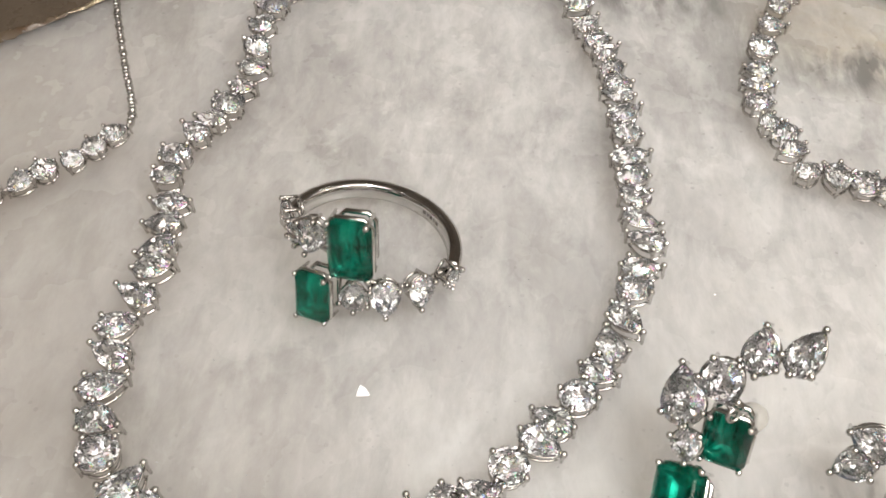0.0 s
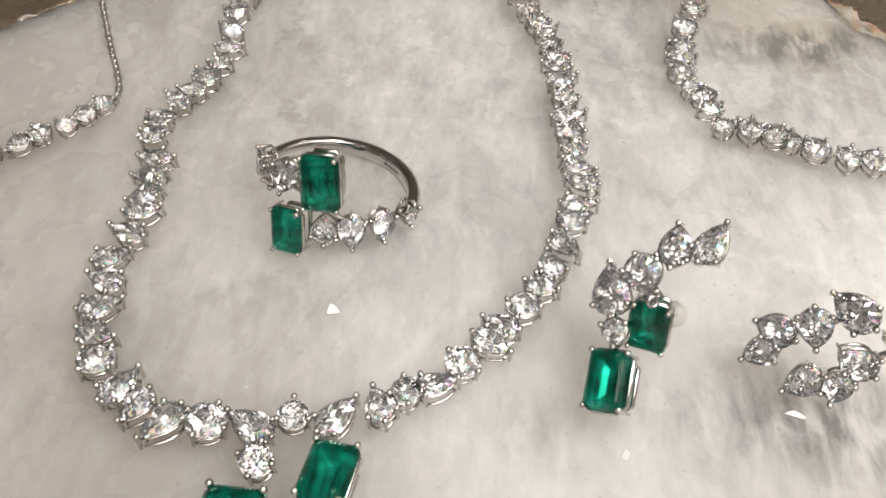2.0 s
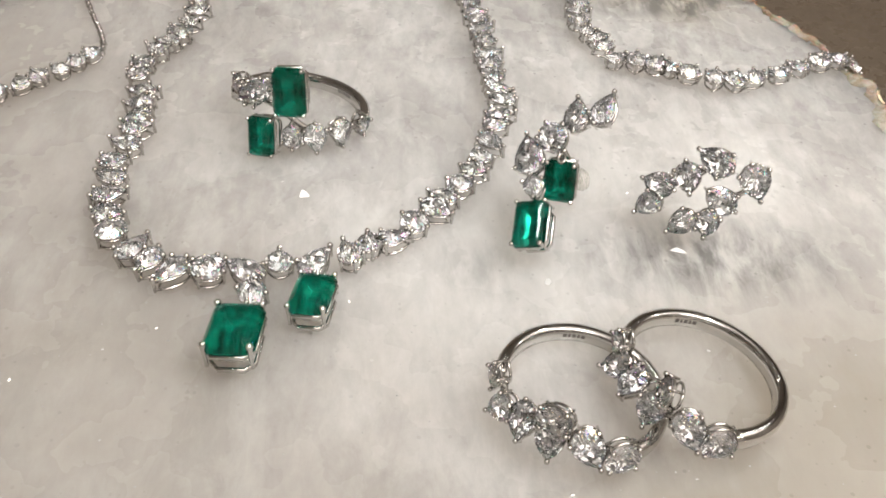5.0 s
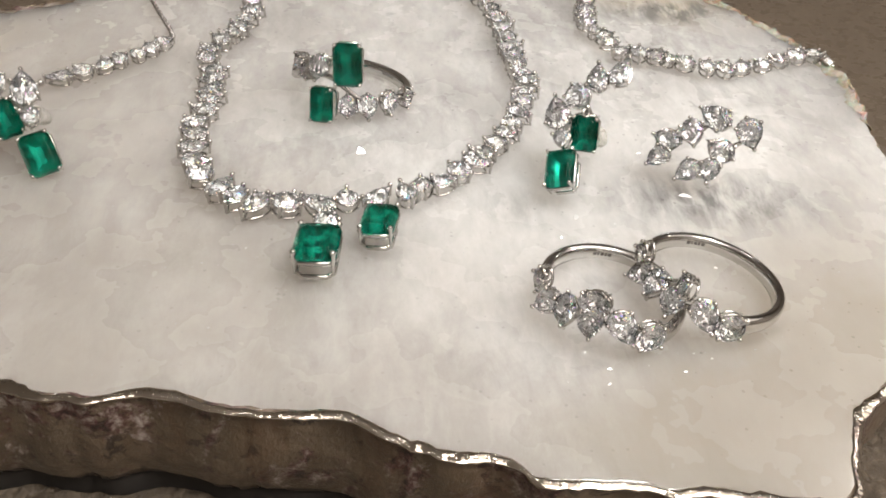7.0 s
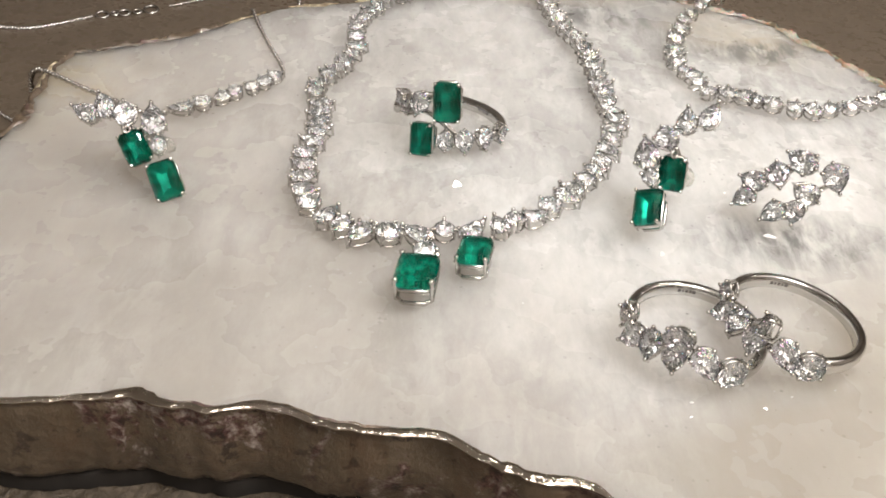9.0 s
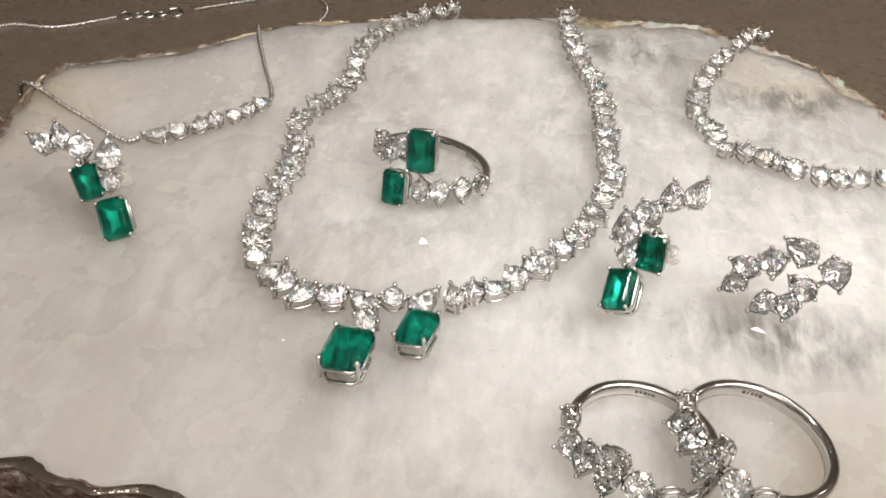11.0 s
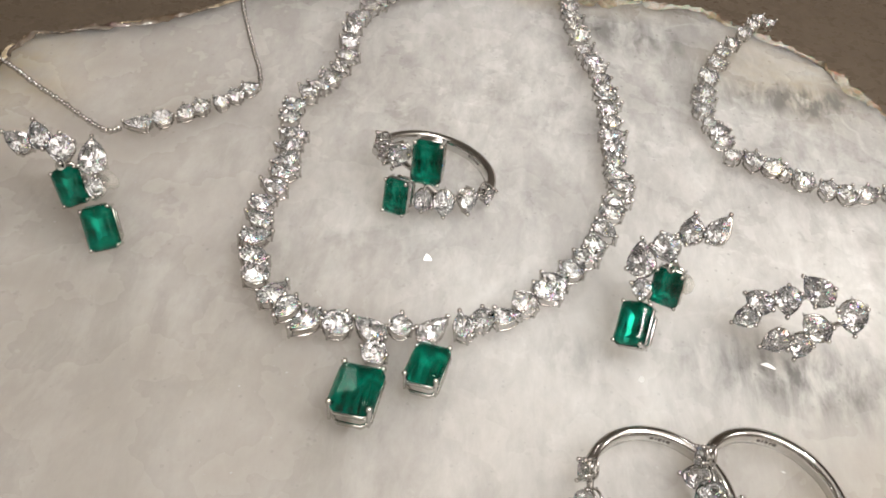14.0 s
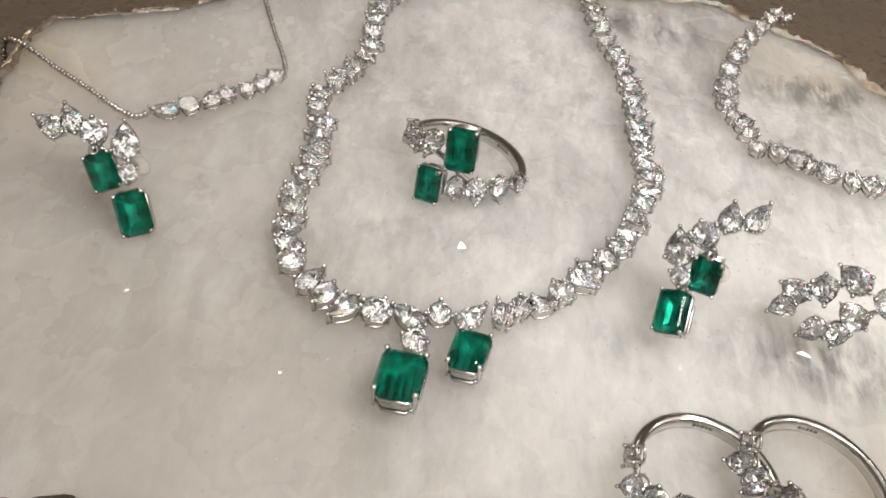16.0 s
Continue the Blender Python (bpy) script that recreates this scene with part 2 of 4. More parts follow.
pucker = h.add("TexVoronoi", Scale=640.0, Randomness=1.0)
pucker.feature = "SMOOTH_F1"
bent = h.t.nodes.new("ShaderNodeVectorMath")
bent.operation = "MULTIPLY_ADD"
swirl = h.add("TexNoise", Scale=330.0, Detail=3.0)
h.link(h.at, swirl.inputs["Vector"])
h.link(swirl.outputs["Color"], bent.inputs[0])
bent.inputs[1].default_value = (0.004, 0.004, 0.0)
h.link(h.at, bent.inputs[2])
h.link(bent.outputs[0], pucker.inputs["Vector"])
grain_relief = h.bump(h.math("ADD", h.math("MULTIPLY", pucker.outputs["Distance"], 1.0), h.math("MULTIPLY", wrinkle, 0.8)), 0.9, 0.0011)
# the grain and its painted crease tones fade out behind the slab
place = h.add("SeparateXYZ")
h.link(h.at, place.inputs[0])
grained = h.ramp(h.math("ADD", h.math("MULTIPLY", place.outputs[1], -8.0), 0.1), (0.0, (0.1, 0.1, 0.1)), (0.5, (0.9, 0.9, 0.9)))
h.link(grained, grain_relief.inputs["Strength"])
h.link(h.ramp(h.noise(260, 4, 0.6), (0.35, (0.2, 0.2, 0.2)), (0.65, (0.42, 0.42, 0.42))), h.b.inputs["Roughness"])
felt = material("dark_felt", (0.022, 0.017, 0.013), 0.9)
f = Nodes(felt)
f.link(f.mix(f.noise(300, 5, 0.7), (0.008, 0.006, 0.005), (0.024, 0.018, 0.014)), f.b.inputs["Base Color"])
# crease highlights put into the colour: pale cell centres, darker borders
cells = h.mix(1.0, hide, h.ramp(pucker.outputs["Distance"], (0.08, (1.6, 1.6, 1.57)), (0.3, (1.05, 1.05, 1.05)), (0.62, (0.76, 0.76, 0.76))), "MULTIPLY")
h.link(h.mix(grained, hide, cells), h.b.inputs["Base Color"])
wallpaper = material("taupe_wallpaper", (0.47, 0.43, 0.39), 0.7)
w = Nodes(wallpaper)
w.link(w.mix(w.noise(5, 5), (0.42, 0.38, 0.34), (0.52, 0.48, 0.44)), w.b.inputs["Base Color"])
plaster = material("pale_plaster", (0.82, 0.8, 0.77), 0.8)
s = Nodes(plaster)
s.link(s.mix(s.noise(3, 4), (0.78, 0.76, 0.73), (0.86, 0.84, 0.81)), s.b.inputs["Base Color"])


# ---- building blocks ----
def to_mesh(bm, name, mat, smooth=False):
    bmesh.ops.recalc_face_normals(bm, faces=bm.faces[:])
    me = bpy.data.meshes.new(name)
    for f in bm.faces:
        f.smooth = smooth
    bm.to_mesh(me)
    bm.free()
    me.materials.append(mat)
    return me


def part(name, me, parent, m=None, label=""):
    ob = new(name, me)
    ob.parent = parent
    ob.matrix_basis = m or Matrix()
    return tagged(ob, label)


def thing(name, at, label, category, group="", kind=""):
    ob = new(name)
    ob.empty_display_size = 0.002
    ob.matrix_basis = Matrix.Translation(Vector(at) * MM)
    return tagged(ob, label, category, group, kind)


def axes(centre, x, y):
    """A pose in mm from its centre, its x direction and roughly its y direction."""
    x = Vector(x).normalized()
    z = x.cross(Vector(y)).normalized()
    y = z.cross(x)
    m = Matrix((x, y, z)).transposed().to_4x4()
    m.translation = Vector(centre) * MM
    return m


def tube(bm, pts, r, closed=False, n=6, flat=1.0):
    """A round wire along points (mm); flat squeezes it along z. r may be one radius or one a point."""
    pts = [Vector(v) for v in pts]
    rings = []
    for i, v in enumerate(pts):
        a = pts[i - 1] if i or closed else v
        b = pts[(i + 1) % len(pts)] if i + 1 < len(pts) or closed else v
        d = (b - a).normalized()
        up = Vector((0, 0, 1)) if abs(d.z) < 0.9 else Vector((0, 1, 0))
        s = d.cross(up).normalized()
        u = s.cross(d)
        rr = r[i] if isinstance(r, (list, tuple)) else r
        rings.append([bm.verts.new((v + s * math.cos(k * math.tau / n) * rr + u * math.sin(k * math.tau / n) * rr * flat) * MM) for k in range(n)])
    for i in range(len(rings) if closed else len(rings) - 1):
        a, b = rings[i], rings[(i + 1) % len(rings)]
        for k in range(n):
            bm.faces.new((a[k], a[(k + 1) % n], b[(k + 1) % n], b[k]))
    if not closed:
        bm.faces.new(rings[0])
        bm.faces.new(rings[-1][::-1])


def spline(points, step, closed=False):
    """Even points along a smooth curve through the given ones."""
    pts = [Vector(v) for v in points]
    n, out = len(pts), []
    for i in range(n if closed else n - 1):
        a, b, c, d = (pts[k % n] if closed else pts[min(max(k, 0), n - 1)] for k in (i - 1, i, i + 1, i + 2))
        for k in range(12):
            t = k / 12
            out.append(0.5 * (2 * b + (c - a) * t + (2 * a - 5 * b + 4 * c - d) * t * t + (3 * b - a - 3 * c + d) * t ** 3))
    if closed:
        out.append(out[0])
    else:
        out.append(pts[-1])
    even, left = [out[0]], step
    for a, b in zip(out, out[1:]):
        far = (b - a).length
        while left <= far:
            even.append(a.lerp(b, left / far))
            left += step
        left -= far
    return even


def outline(kind, length, width, n=16):
    """A stone's girdle in mm, from its tip (+y) round; pear, marquise, trillion, oval or round."""
    pts = []
    for k in range(n):
        a = k / n
        if kind in ("pear", "trillion"):
            yc = -length / 2 + width / 2
            side = 1 if a <= 0.5 else -1
            f = (a if a <= 0.5 else 1 - a) * 2
            if f < 0.5:
                u = 1 - f / 0.5
                pts.append((side * width / 2 * (1 - u ** 2.1), yc + u * (length / 2 - yc)))
            else:
                w = (f - 0.5) / 0.5 * math.pi / 2
                pts.append((side * width / 2 * math.cos(w), yc - width / 2 * math.sin(w)))
        elif kind == "marquise":
            side = 1 if a <= 0.5 else -1
            u = 1 - 4 * (a if a <= 0.5 else 1 - a)
            pts.append((side * width / 2 * (1 - abs(u) ** 2.1), u * length / 2))
        else:
            pts.append((math.sin(a * math.tau) * width / 2, math.cos(a * math.tau) * length / 2))
    return pts


MESHES = {}


def stored(key, build):
    if key not in MESHES:
        MESHES[key] = build()
    return MESHES[key]


def brilliant(kind, length, width):
    """A faceted stone, girdle at z = 0, face up: crown of clear facets, pavilion of facets that throw the light back."""
    bm = bmesh.new()
    r = random.Random(int(length * 100 + width * 10))
    half = 12
    rim = outline(kind, length, width, 2 * half)
    cy = -length * 0.07 if kind in ("pear", "trillion") else 0.0
    w = width

    def ring(ids, s, z, loose=0.0):
        return [bm.verts.new((rim[i][0] * s * MM, (cy + (rim[i][1] - cy) * s) * MM, (z + r.uniform(-loose, loose)) * w * MM)) for i in ids]

    even, odd = range(0, 2 * half, 2), range(1, 2 * half, 2)
    girdle, low = ring(range(2 * half), 1, 0.015), ring(range(2 * half), 1, -0.02)
    table, mid = ring(even, 0.5, 0.17, 0.004), ring(odd, 0.78, 0.11)
    deep, core, well = ring(odd, 0.74, -0.12, 0.045), ring(even, 0.48, -0.22, 0.06), ring(odd, 0.24, -0.3, 0.05)
    tip = bm.verts.new((0, cy * MM, -0.36 * w * MM))
    crown = bm.verts.new((0, cy * MM, 0.172 * w * MM))
    add = bm.faces.new
    for i in range(half):
        j, g0, g1, g2 = (i + 1) % half, 2 * i, 2 * i + 1, (2 * i + 2) % (2 * half)
        add((crown, table[i], table[j]))
        add((table[i], mid[i], table[j]))
        add((mid[i], girdle[g0], girdle[g1]))
        add((mid[i], girdle[g1], girdle[g2]))
        add((table[j], mid[i], girdle[g2]))
        add((table[j], girdle[g2], mid[j]))
        add((deep[i], low[g1], low[g0]))
        add((deep[i], low[g2], low[g1]))
        add((deep[i], deep[j], low[g2]))
        add((deep[i], core[j], deep[j]))
        add((deep[i], core[i], core[j]))
        add((core[j], core[i], well[i]))
        add((core[j], well[i], well[j]))
        add((tip, well[j], well[i]))
    for k in range(2 * half):
        n = (k + 1) % (2 * half)
        add((girdle[k], girdle[n], low[n], low[k]))
    me = to_mesh(bm, "diamond", diamond)
    me.materials.append(mirror_facet)
    for poly in me.polygons:
        if poly.center.z < -0.03 * w * MM:
            poly.material_index = 1
    return me


def octagon(length, width, cut):
    a, b = width / 2, length / 2
    return [(a - cut, b), (a, b - cut), (a, -b + cut), (a - cut, -b), (-a + cut, -b), (-a, -b + cut), (-a, b - cut), (-a + cut, b)]


def step_cut(length, width):
    """An emerald-cut stone, girdle at z = 0."""
    bm = bmesh.new()
    rings = []
    for inset, z in ((0.41, -0.47), (0.28, -0.38), (0.14, -0.24), (0.0, -0.03), (0.0, 0.0), (0.05, 0.08), (0.12, 0.16), (0.18, 0.2)):
        d = inset * width
        pts = octagon(length - 2 * d, width - 2 * d, max(0.15 * width - 0.5 * d, 0.012 * width))
        rings.append([bm.verts.new((x * MM, y * MM, z * width * MM)) for x, y in pts])
    for a, b in zip(rings, rings[1:]):
        for k in range(8):
            bm.faces.new((a[k], a[(k + 1) % 8], b[(k + 1) % 8], b[k]))
    bm.faces.new(rings[0])
    bm.faces.new(rings[-1])
    me = to_mesh(bm, "emerald", emerald)
    me.materials.append(emerald_facet)
    for poly in me.polygons:
        if poly.center.z < -0.05 * width * MM:
            poly.material_index = 1
    return me


def claw(r, low):
    """A claw: a thin post that ends in a small bead, bead's centre at the origin."""
    bm = bmesh.new()
    prof = [(0.5 * r, low), (0.62 * r, -2 * r), (0.75 * r, -0.9 * r)] + [(r * math.cos(t), r * math.sin(t)) for t in (-0.55, 0.0, 0.55, 1.05)]
    rings = [[bm.verts.new((x * math.cos(k * math.tau / 8) * MM, x * math.sin(k * math.tau / 8) * MM, z * MM)) for k in range(8)] for x, z in prof]
    top = bm.verts.new((0, 0, r * MM))
    for a, b in zip(rings, rings[1:]):
        for k in range(8):
            bm.faces.new((a[k], a[(k + 1) % 8], b[(k + 1) % 8], b[k]))
    for k in range(8):
        bm.faces.new((rings[-1][k], rings[-1][(k + 1) % 8], top))
    bm.faces.new(rings[0])
    return to_mesh(bm, "prong", gold, True)


CLAWS = {"pear": (0, 5, 8, 11), "trillion": (0, 5, 11), "marquise": (0, 3, 8, 13), "oval": (2, 6, 10, 14), "round": (2, 6, 10, 14)}


def basket(kind, length, width, low):
    """The gallery under a stone: a thin rim below the girdle and a smaller loop at the base."""
    bm = bmesh.new()
    for f, z, r in ((0.95, -0.13 * width, 0.17), (0.84, low * 0.92, 0.2)):
        tube(bm, [(x * f, y * f, z) for x, y in outline(kind, length, width)], r, True, 6)
    return to_mesh(bm, "setting", gold, True)


def set_stone(parent, kind, length, width, m, low=None, bead=0.42):
    """A diamond in its claw setting: setting > diamond, prongs. m: the girdle's pose, in the parent's space."""
    low = low if low is not None else -0.62 * width
    length, width = length * 0.96, width * 0.96
    key = (kind, round(length, 1), round(width, 1), round(low, 1))
    seat = part("setting", stored(("seat", *key), lambda: basket(kind, length, width, low)), parent, m)
    part("diamond", stored(("gem", *key[:3]), lambda: brilliant(kind, length, width)), seat, None, "clear faceted %s-cut diamond" % kind)
    prong = stored(("claw", bead, round(low, 1)), lambda: claw(bead, low))
    edge = outline(kind, length, width)
    for k in CLAWS[kind]:
        x, y = edge[k]
        f = 1 + 0.06 / max(math.hypot(x, y), 0.4)
        part("prong", prong, seat, Matrix.Translation((x * f * MM, y * f * MM, 0.24 * MM)))
    return seat


def set_emerald(parent, length, width, m, deep, bead=0.3, name="emerald_setting"):
    """An emerald in a four-claw box: setting > emerald, prongs. deep: the box's depth in mm."""
    def box():
        bm = bmesh.new()
        for s, z, r in ((0.97, -0.12 * width, 0.3), (0.82, -deep, 0.3)):
            tube(bm, [(x * s, y * s, z) for x, y in octagon(length, width, 0.2 * width)], r, True, 6, 1.3)
        return to_mesh(bm, "box", gold, True)

    m = m @ Matrix.Translation((0, 0, -0.13 * width * MM))
    seat = part(name, stored(("box", length, width, deep), box), parent, m)
    part("emerald", stored(("step", length, width), lambda: step_cut(length, width)), seat, None, "deep green step-cut emerald")
    prong = stored(("leg", bead, deep), lambda: claw(bead, -deep))
    for sx in (-1, 1):
        for sy in (-1, 1):
            part("prong", prong, seat, Matrix.Translation((sx * (width / 2 - 0.08 * width) * MM, sy * (length / 2 - 0.08 * width) * MM, 0.12 * width * MM)))
    return seat


# ---- the setting: table top, an added unseen room, slab ----
def plane_box(name, centre, size, mat, label, category):
    bm = bmesh.new()
    bmesh.ops.create_cube(bm, size=1, matrix=Matrix.Translation(centre) @ Matrix.Diagonal((*size, 1)))
    return tagged(new(name, to_mesh(bm, name, mat)), label, category, kind="structure")


def table_sheet():
    """The leather top: one sheet from wall to wall, finely creased where it lies bare before and behind the slab."""
    def steps(a, b, lo, hi, fine):
        near = np.arange(a, b, fine)
        out = [b]
        while out[-1] < hi:
            out.append(out[-1] + max(fine, (out[-1] - b) * 0.4 + fine))
        back = [a]
        while back[-1] > lo:
            back.append(back[-1] - max(fine, (a - back[-1]) * 0.4 + fine))
        return np.concatenate([np.array(back[:0:-1]), near, np.array(out)])

    xs, ys = steps(-0.17, 0.14, -1.3, 1.3, 0.0011), steps(-0.1, 0.16, -1.2, 1.4, 0.0011)
    verts = []
    for y in ys:
        for x in xs:
            p = Vector((x * 1000, y * 1000, 0))
            inside = -0.07 < x < 0.06 and -0.035 < y < 0.06
            z = 0.0 if inside else (-0.35 * abs(noise.noise(p * 0.16)) - 0.45 * abs(noise.noise(p * 0.37 + Vector((7, 3, 1)))) - 0.42 * abs(noise.noise(p * 0.8))) * (1.0 if y < -0.03 else 0.15)
            verts.append((x, y, -0.0195 + z * 0.0017))
    n = len(xs)
    faces = [(a, a + 1, a + n + 1, a + n) for r in range(len(ys) - 1) for a in range(r * n, r * n + n - 1)]
    me = bpy.data.meshes.new("table_top")
    me.from_pydata(verts, [], faces)
    me.materials.append(leather)
    me.shade_smooth()
    return me


tagged(new("table_top", table_sheet()), "taupe crinkled leather display table top", "table top", kind="structure")
# walls and ceiling out of view, added to shape reflections and bounced light
plane_box("unseen_wall_north", (0, 1.42, 0.45), (2.6, 0.04, 1.0), wallpaper, "unseen taupe papered wall added to darken reflections", "wall")
plane_box("unseen_wall_south", (0, -1.22, 0.45), (2.6, 0.04, 1.0), plaster, "unseen pale plaster wall added to brighten reflections", "wall")
plane_box("unseen_wall_east", (1.32, 0.1, 0.45), (0.04, 2.6, 1.0), wallpaper, "unseen taupe papered wall added to darken reflections", "wall")
plane_box("unseen_wall_west", (-1.32, 0.1, 0.45), (0.04, 2.6, 1.0), wallpaper, "unseen taupe papered wall added to darken reflections", "wall")
plane_box("ceiling", (0, 0.1, 0.97), (2.6, 2.6, 0.04), plaster, "unseen pale plaster ceiling added to bounce light", "ceiling")

EDGE = [(-67.4, -58.2), (-56.4, -57.4), (-48.9, -56.6), (-43.2, -58), (-36.9, -58.6), (-31.7, -57.4), (-26.1, -59.1), (-19.8, -60.8), (-13.6, -61.5), (-7, -62.2), (-1.5, -65.6), (3.5, -68.3), (8.6, -68.9), (12.2, -70), (15.4, -72.5), (22.6, -73.1), (36.6, -75), (47.8, -76.4), (51.4, -75.4), (54, -70), (58.5, -63),
        (66, -57), (79, -45), (86, -27), (89.5, -9), (92, 9), (95, 25), (91.5, 38), (88, 47), (83, 57), (77, 67), (71, 73.5), (64, 78.5), (56, 83), (46, 88), (18, 86.5), (-12, 81), (-32, 75), (-45, 71.2), (-52.8, 65.6),
        (-59.4, 59.8), (-68.5, 52.7), (-77.5, 47.5), (-83.8, 43.7), (-89.4, 41.3), (-90.8, 29.8), (-89.7, 16.3), (-91, 5.8), (-95, -20), (-89, -44), (-78, -55)]
RIM = []
for v in spline([(x, y, 0) for x, y in EDGE], 1.1, True)[:-1]:
    d = Vector((noise.noise(v * 0.21), noise.noise(v * 0.21 + Vector((9, 4, 2))), 0)) * 0.6 + Vector((noise.noise(v * 0.6), noise.noise(v * 0.6 + Vector((5, 7, 1))), 0)) * 0.4
    RIM.append(v + d)


def slab_mesh():
    bm = bmesh.new()
    mid = Vector((0, 5, 0))
    count = len(RIM)
    rings = []

    def ring(f):
        rings.append([bm.verts.new(f(k, v) * MM) for k, v in enumerate(RIM)])

    for s in (0.25, 0.5, 0.75, 0.92):
        ring(lambda k, v, s=s: mid + (v - mid) * s)
    ring(lambda k, v: v - (v - mid).normalized() * 0.8)
    top = len(rings)
    for z, out, rough in ((-0.7, 0.0, 0.15), (-3, 0.1, 0.4), (-6, 0.4, 0.7), (-9, 0.6, 0.8), (-12, 0.5, 0.8), (-14.6, 0.1, 0.8), (-16.0, -0.5, 0.6), (-16.4, -3, 0.5), (-16.5, -12, 0.3)):
        def f(k, v, z=z, out=out, rough=rough):
            n = (v - mid).normalized()
            w = Vector((v.x * 0.13, v.y * 0.13, z * 0.16))
            a = noise.noise(w) * rough + noise.noise(w * 2.7) * rough * 0.5
            return v + n * (out + a) + Vector((0, 0, z + (noise.noise(w + Vector((3, 3, 3))) * 0.9 if -17 < z < -1 else 0)))
        ring(f)
    hub = bm.verts.new(mid * MM)
    foot = bm.verts.new((mid + Vector((0, 0, -16.5))) * MM)
    for k in range(count):
        j = (k + 1) % count
        bm.faces.new((hub, rings[0][k], rings[0][j]))
        for a, b in zip(rings, rings[1:]):
            bm.faces.new((a[k], b[k], b[j], a[j]))
        bm.faces.new((foot, rings[-1][j], rings[-1][k]))
    me = to_mesh(bm, "body", quartz)
    me.materials.append(rind)
    me.materials.append(crust)
    for poly in me.polygons:
        c = sum((Vector(me.vertices[i].co) for i in poly.vertices), Vector()) / len(poly.vertices)
        if c.z < -0.0002:
            poly.material_index = 2 if c.x > 0.03 and c.y > -0.03 else 1
            poly.use_smooth = True
    return me


slab = thing("stone_slab", (0, 0, 0), "polished white quartz slab with a rough silvery plated edge", "stone slab")
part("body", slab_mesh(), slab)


def base_plate():
    """The dark plate under the stone, set in a little from its edge."""
    bm = bmesh.new()
    mid = Vector((0, 5, 0))
    rings = [[bm.verts.new((v - (v - mid).normalized() * (inset + 0.3 * noise.noise(v * 0.3)) + Vector((0, 0, z))) * MM) for v in RIM] for inset, z in ((9, -16.4), (1.2, -16.4), (0.9, -17), (0.9, -19.6), (1.1, -20.6))]
    for a, b in zip(rings, rings[1:]):
        for k in range(len(RIM)):
            j = (k + 1) % len(RIM)
            bm.faces.new((a[k], b[k], b[j], a[j]))
    bm.faces.new(rings[0])
    bm.faces.new(rings[-1])
    return to_mesh(bm, "base_plate", felt, True)


part("base_plate", base_plate(), slab, None, "dark felt plate under the stone")


def rim_run(keep, name, label, mat):
    """The plated edge: a thin uneven bead that follows the slab's edge wherever keep() says so."""
    bm = bmesh.new()
    runs, now = [], []
    for v in RIM + RIM[:1]:
        if keep(v):
            now.append(v)
        elif now:
            runs.append(now)
            now = []
    runs.append(now)
    mid = Vector((0, 5, 0))
    for run in runs:
        if len(run) < 4:
            continue
        rows = []
        for i, v in enumerate(run):
            n = (v - mid).normalized()
            end = min(1.0, i / 4, (len(run) - 1 - i) / 4)
            wide = (0.75 + 1.5 * max(-0.3, noise.noise(v * 0.09)) + 0.35 * noise.noise(v * 0.5)) * end + 0.05
            drop = (0.5 + 0.45 * noise.noise(v * 0.45) + 0.4 * noise.noise(v * 1.4)) * end + 0.1
            up = (0.12 if mat is plating else 0.4) * noise.noise(v * 0.9)
            lip = 0.16 + 0.12 * noise.noise(v * 1.9)
            rows.append([bm.verts.new((v + n * out + Vector((0, 0, z))) * MM) for out, z in
                         ((-wide, 0.01), (-wide * 0.92, 0.07), (-0.12, 0.02 + up), (0.1, 0.0 + up), (0.3 + lip, -0.12 + up), (0.42 + lip, -0.4 * drop), (0.3 + lip * 0.5, -drop), (0.05, -drop - 0.05))])
        for r0, r1 in zip(rows, rows[1:]):
            for k in range(7):
                bm.faces.new((r0[k], r0[k + 1], r1[k + 1], r1[k]))
    part(name, to_mesh(bm, name, mat, True), slab, None, label)


rim_run(lambda v: v.y < -44, "front_rim", "bright uneven silver plated rim", plating)
rim_run(lambda v: v.x < -20 and v.y > 14 and noise.noise(v * 0.11) > -0.25, "back_rim", "broken pale gold plated rim", gilt)


def crust_rim(keep, mat, base, swell, name, label):
    """The unpolished lumpy crust along a stretch of the slab's edge."""
    bm = bmesh.new()
    mid = Vector((0, 5, 0))
    run = [v for v in RIM if keep(v)]
    rows = []
    for i, v in enumerate(run):
        n = (v - mid).normalized()
        end = min(1.0, i / 5, (len(run) - 1 - i) / 5)
        wide = (base + swell * max(-0.4, noise.noise(v * 0.1)) + swell * 0.4 * noise.noise(v * 0.5)) * end + 0.15
        jag = (1.6 * noise.noise(v * 0.17 + Vector((2, 9, 4))) + 0.9 * noise.noise(v * 0.55)) * end
        row = []
        for f, z in ((0.0, -0.02), (0.25, 0.25), (0.55, 0.45), (0.85, 0.35), (1.1, -0.3), (1.2, -1.4), (1.1, -2.6), (0.8, -3.4)):
            p = v - n * (wide * (1 - f) - jag * f) + Vector((0, 0, z * end))
            if 0 < f < 0.8 or f > 0.8:
                p += n * 0.7 * noise.noise(p * 0.6) * end + Vector((0, 0, 0.8 * noise.noise(p * 0.9 + Vector((4, 1, 8))) * end * (f > 0)))
            row.append(bm.verts.new(p * MM))
        rows.append(row)
    for r0, r1 in zip(rows, rows[1:]):
        for k in range(7):
            bm.faces.new((r0[k], r0[k + 1], r1[k + 1], r1[k]))
    part(name, to_mesh(bm, name, mat, True), slab, None, label)


crust_rim(lambda v: v.x > 10 and v.y > 4, crust, 2.2, 4.0, "crust_rim", "lumpy amber crust with gold glints")
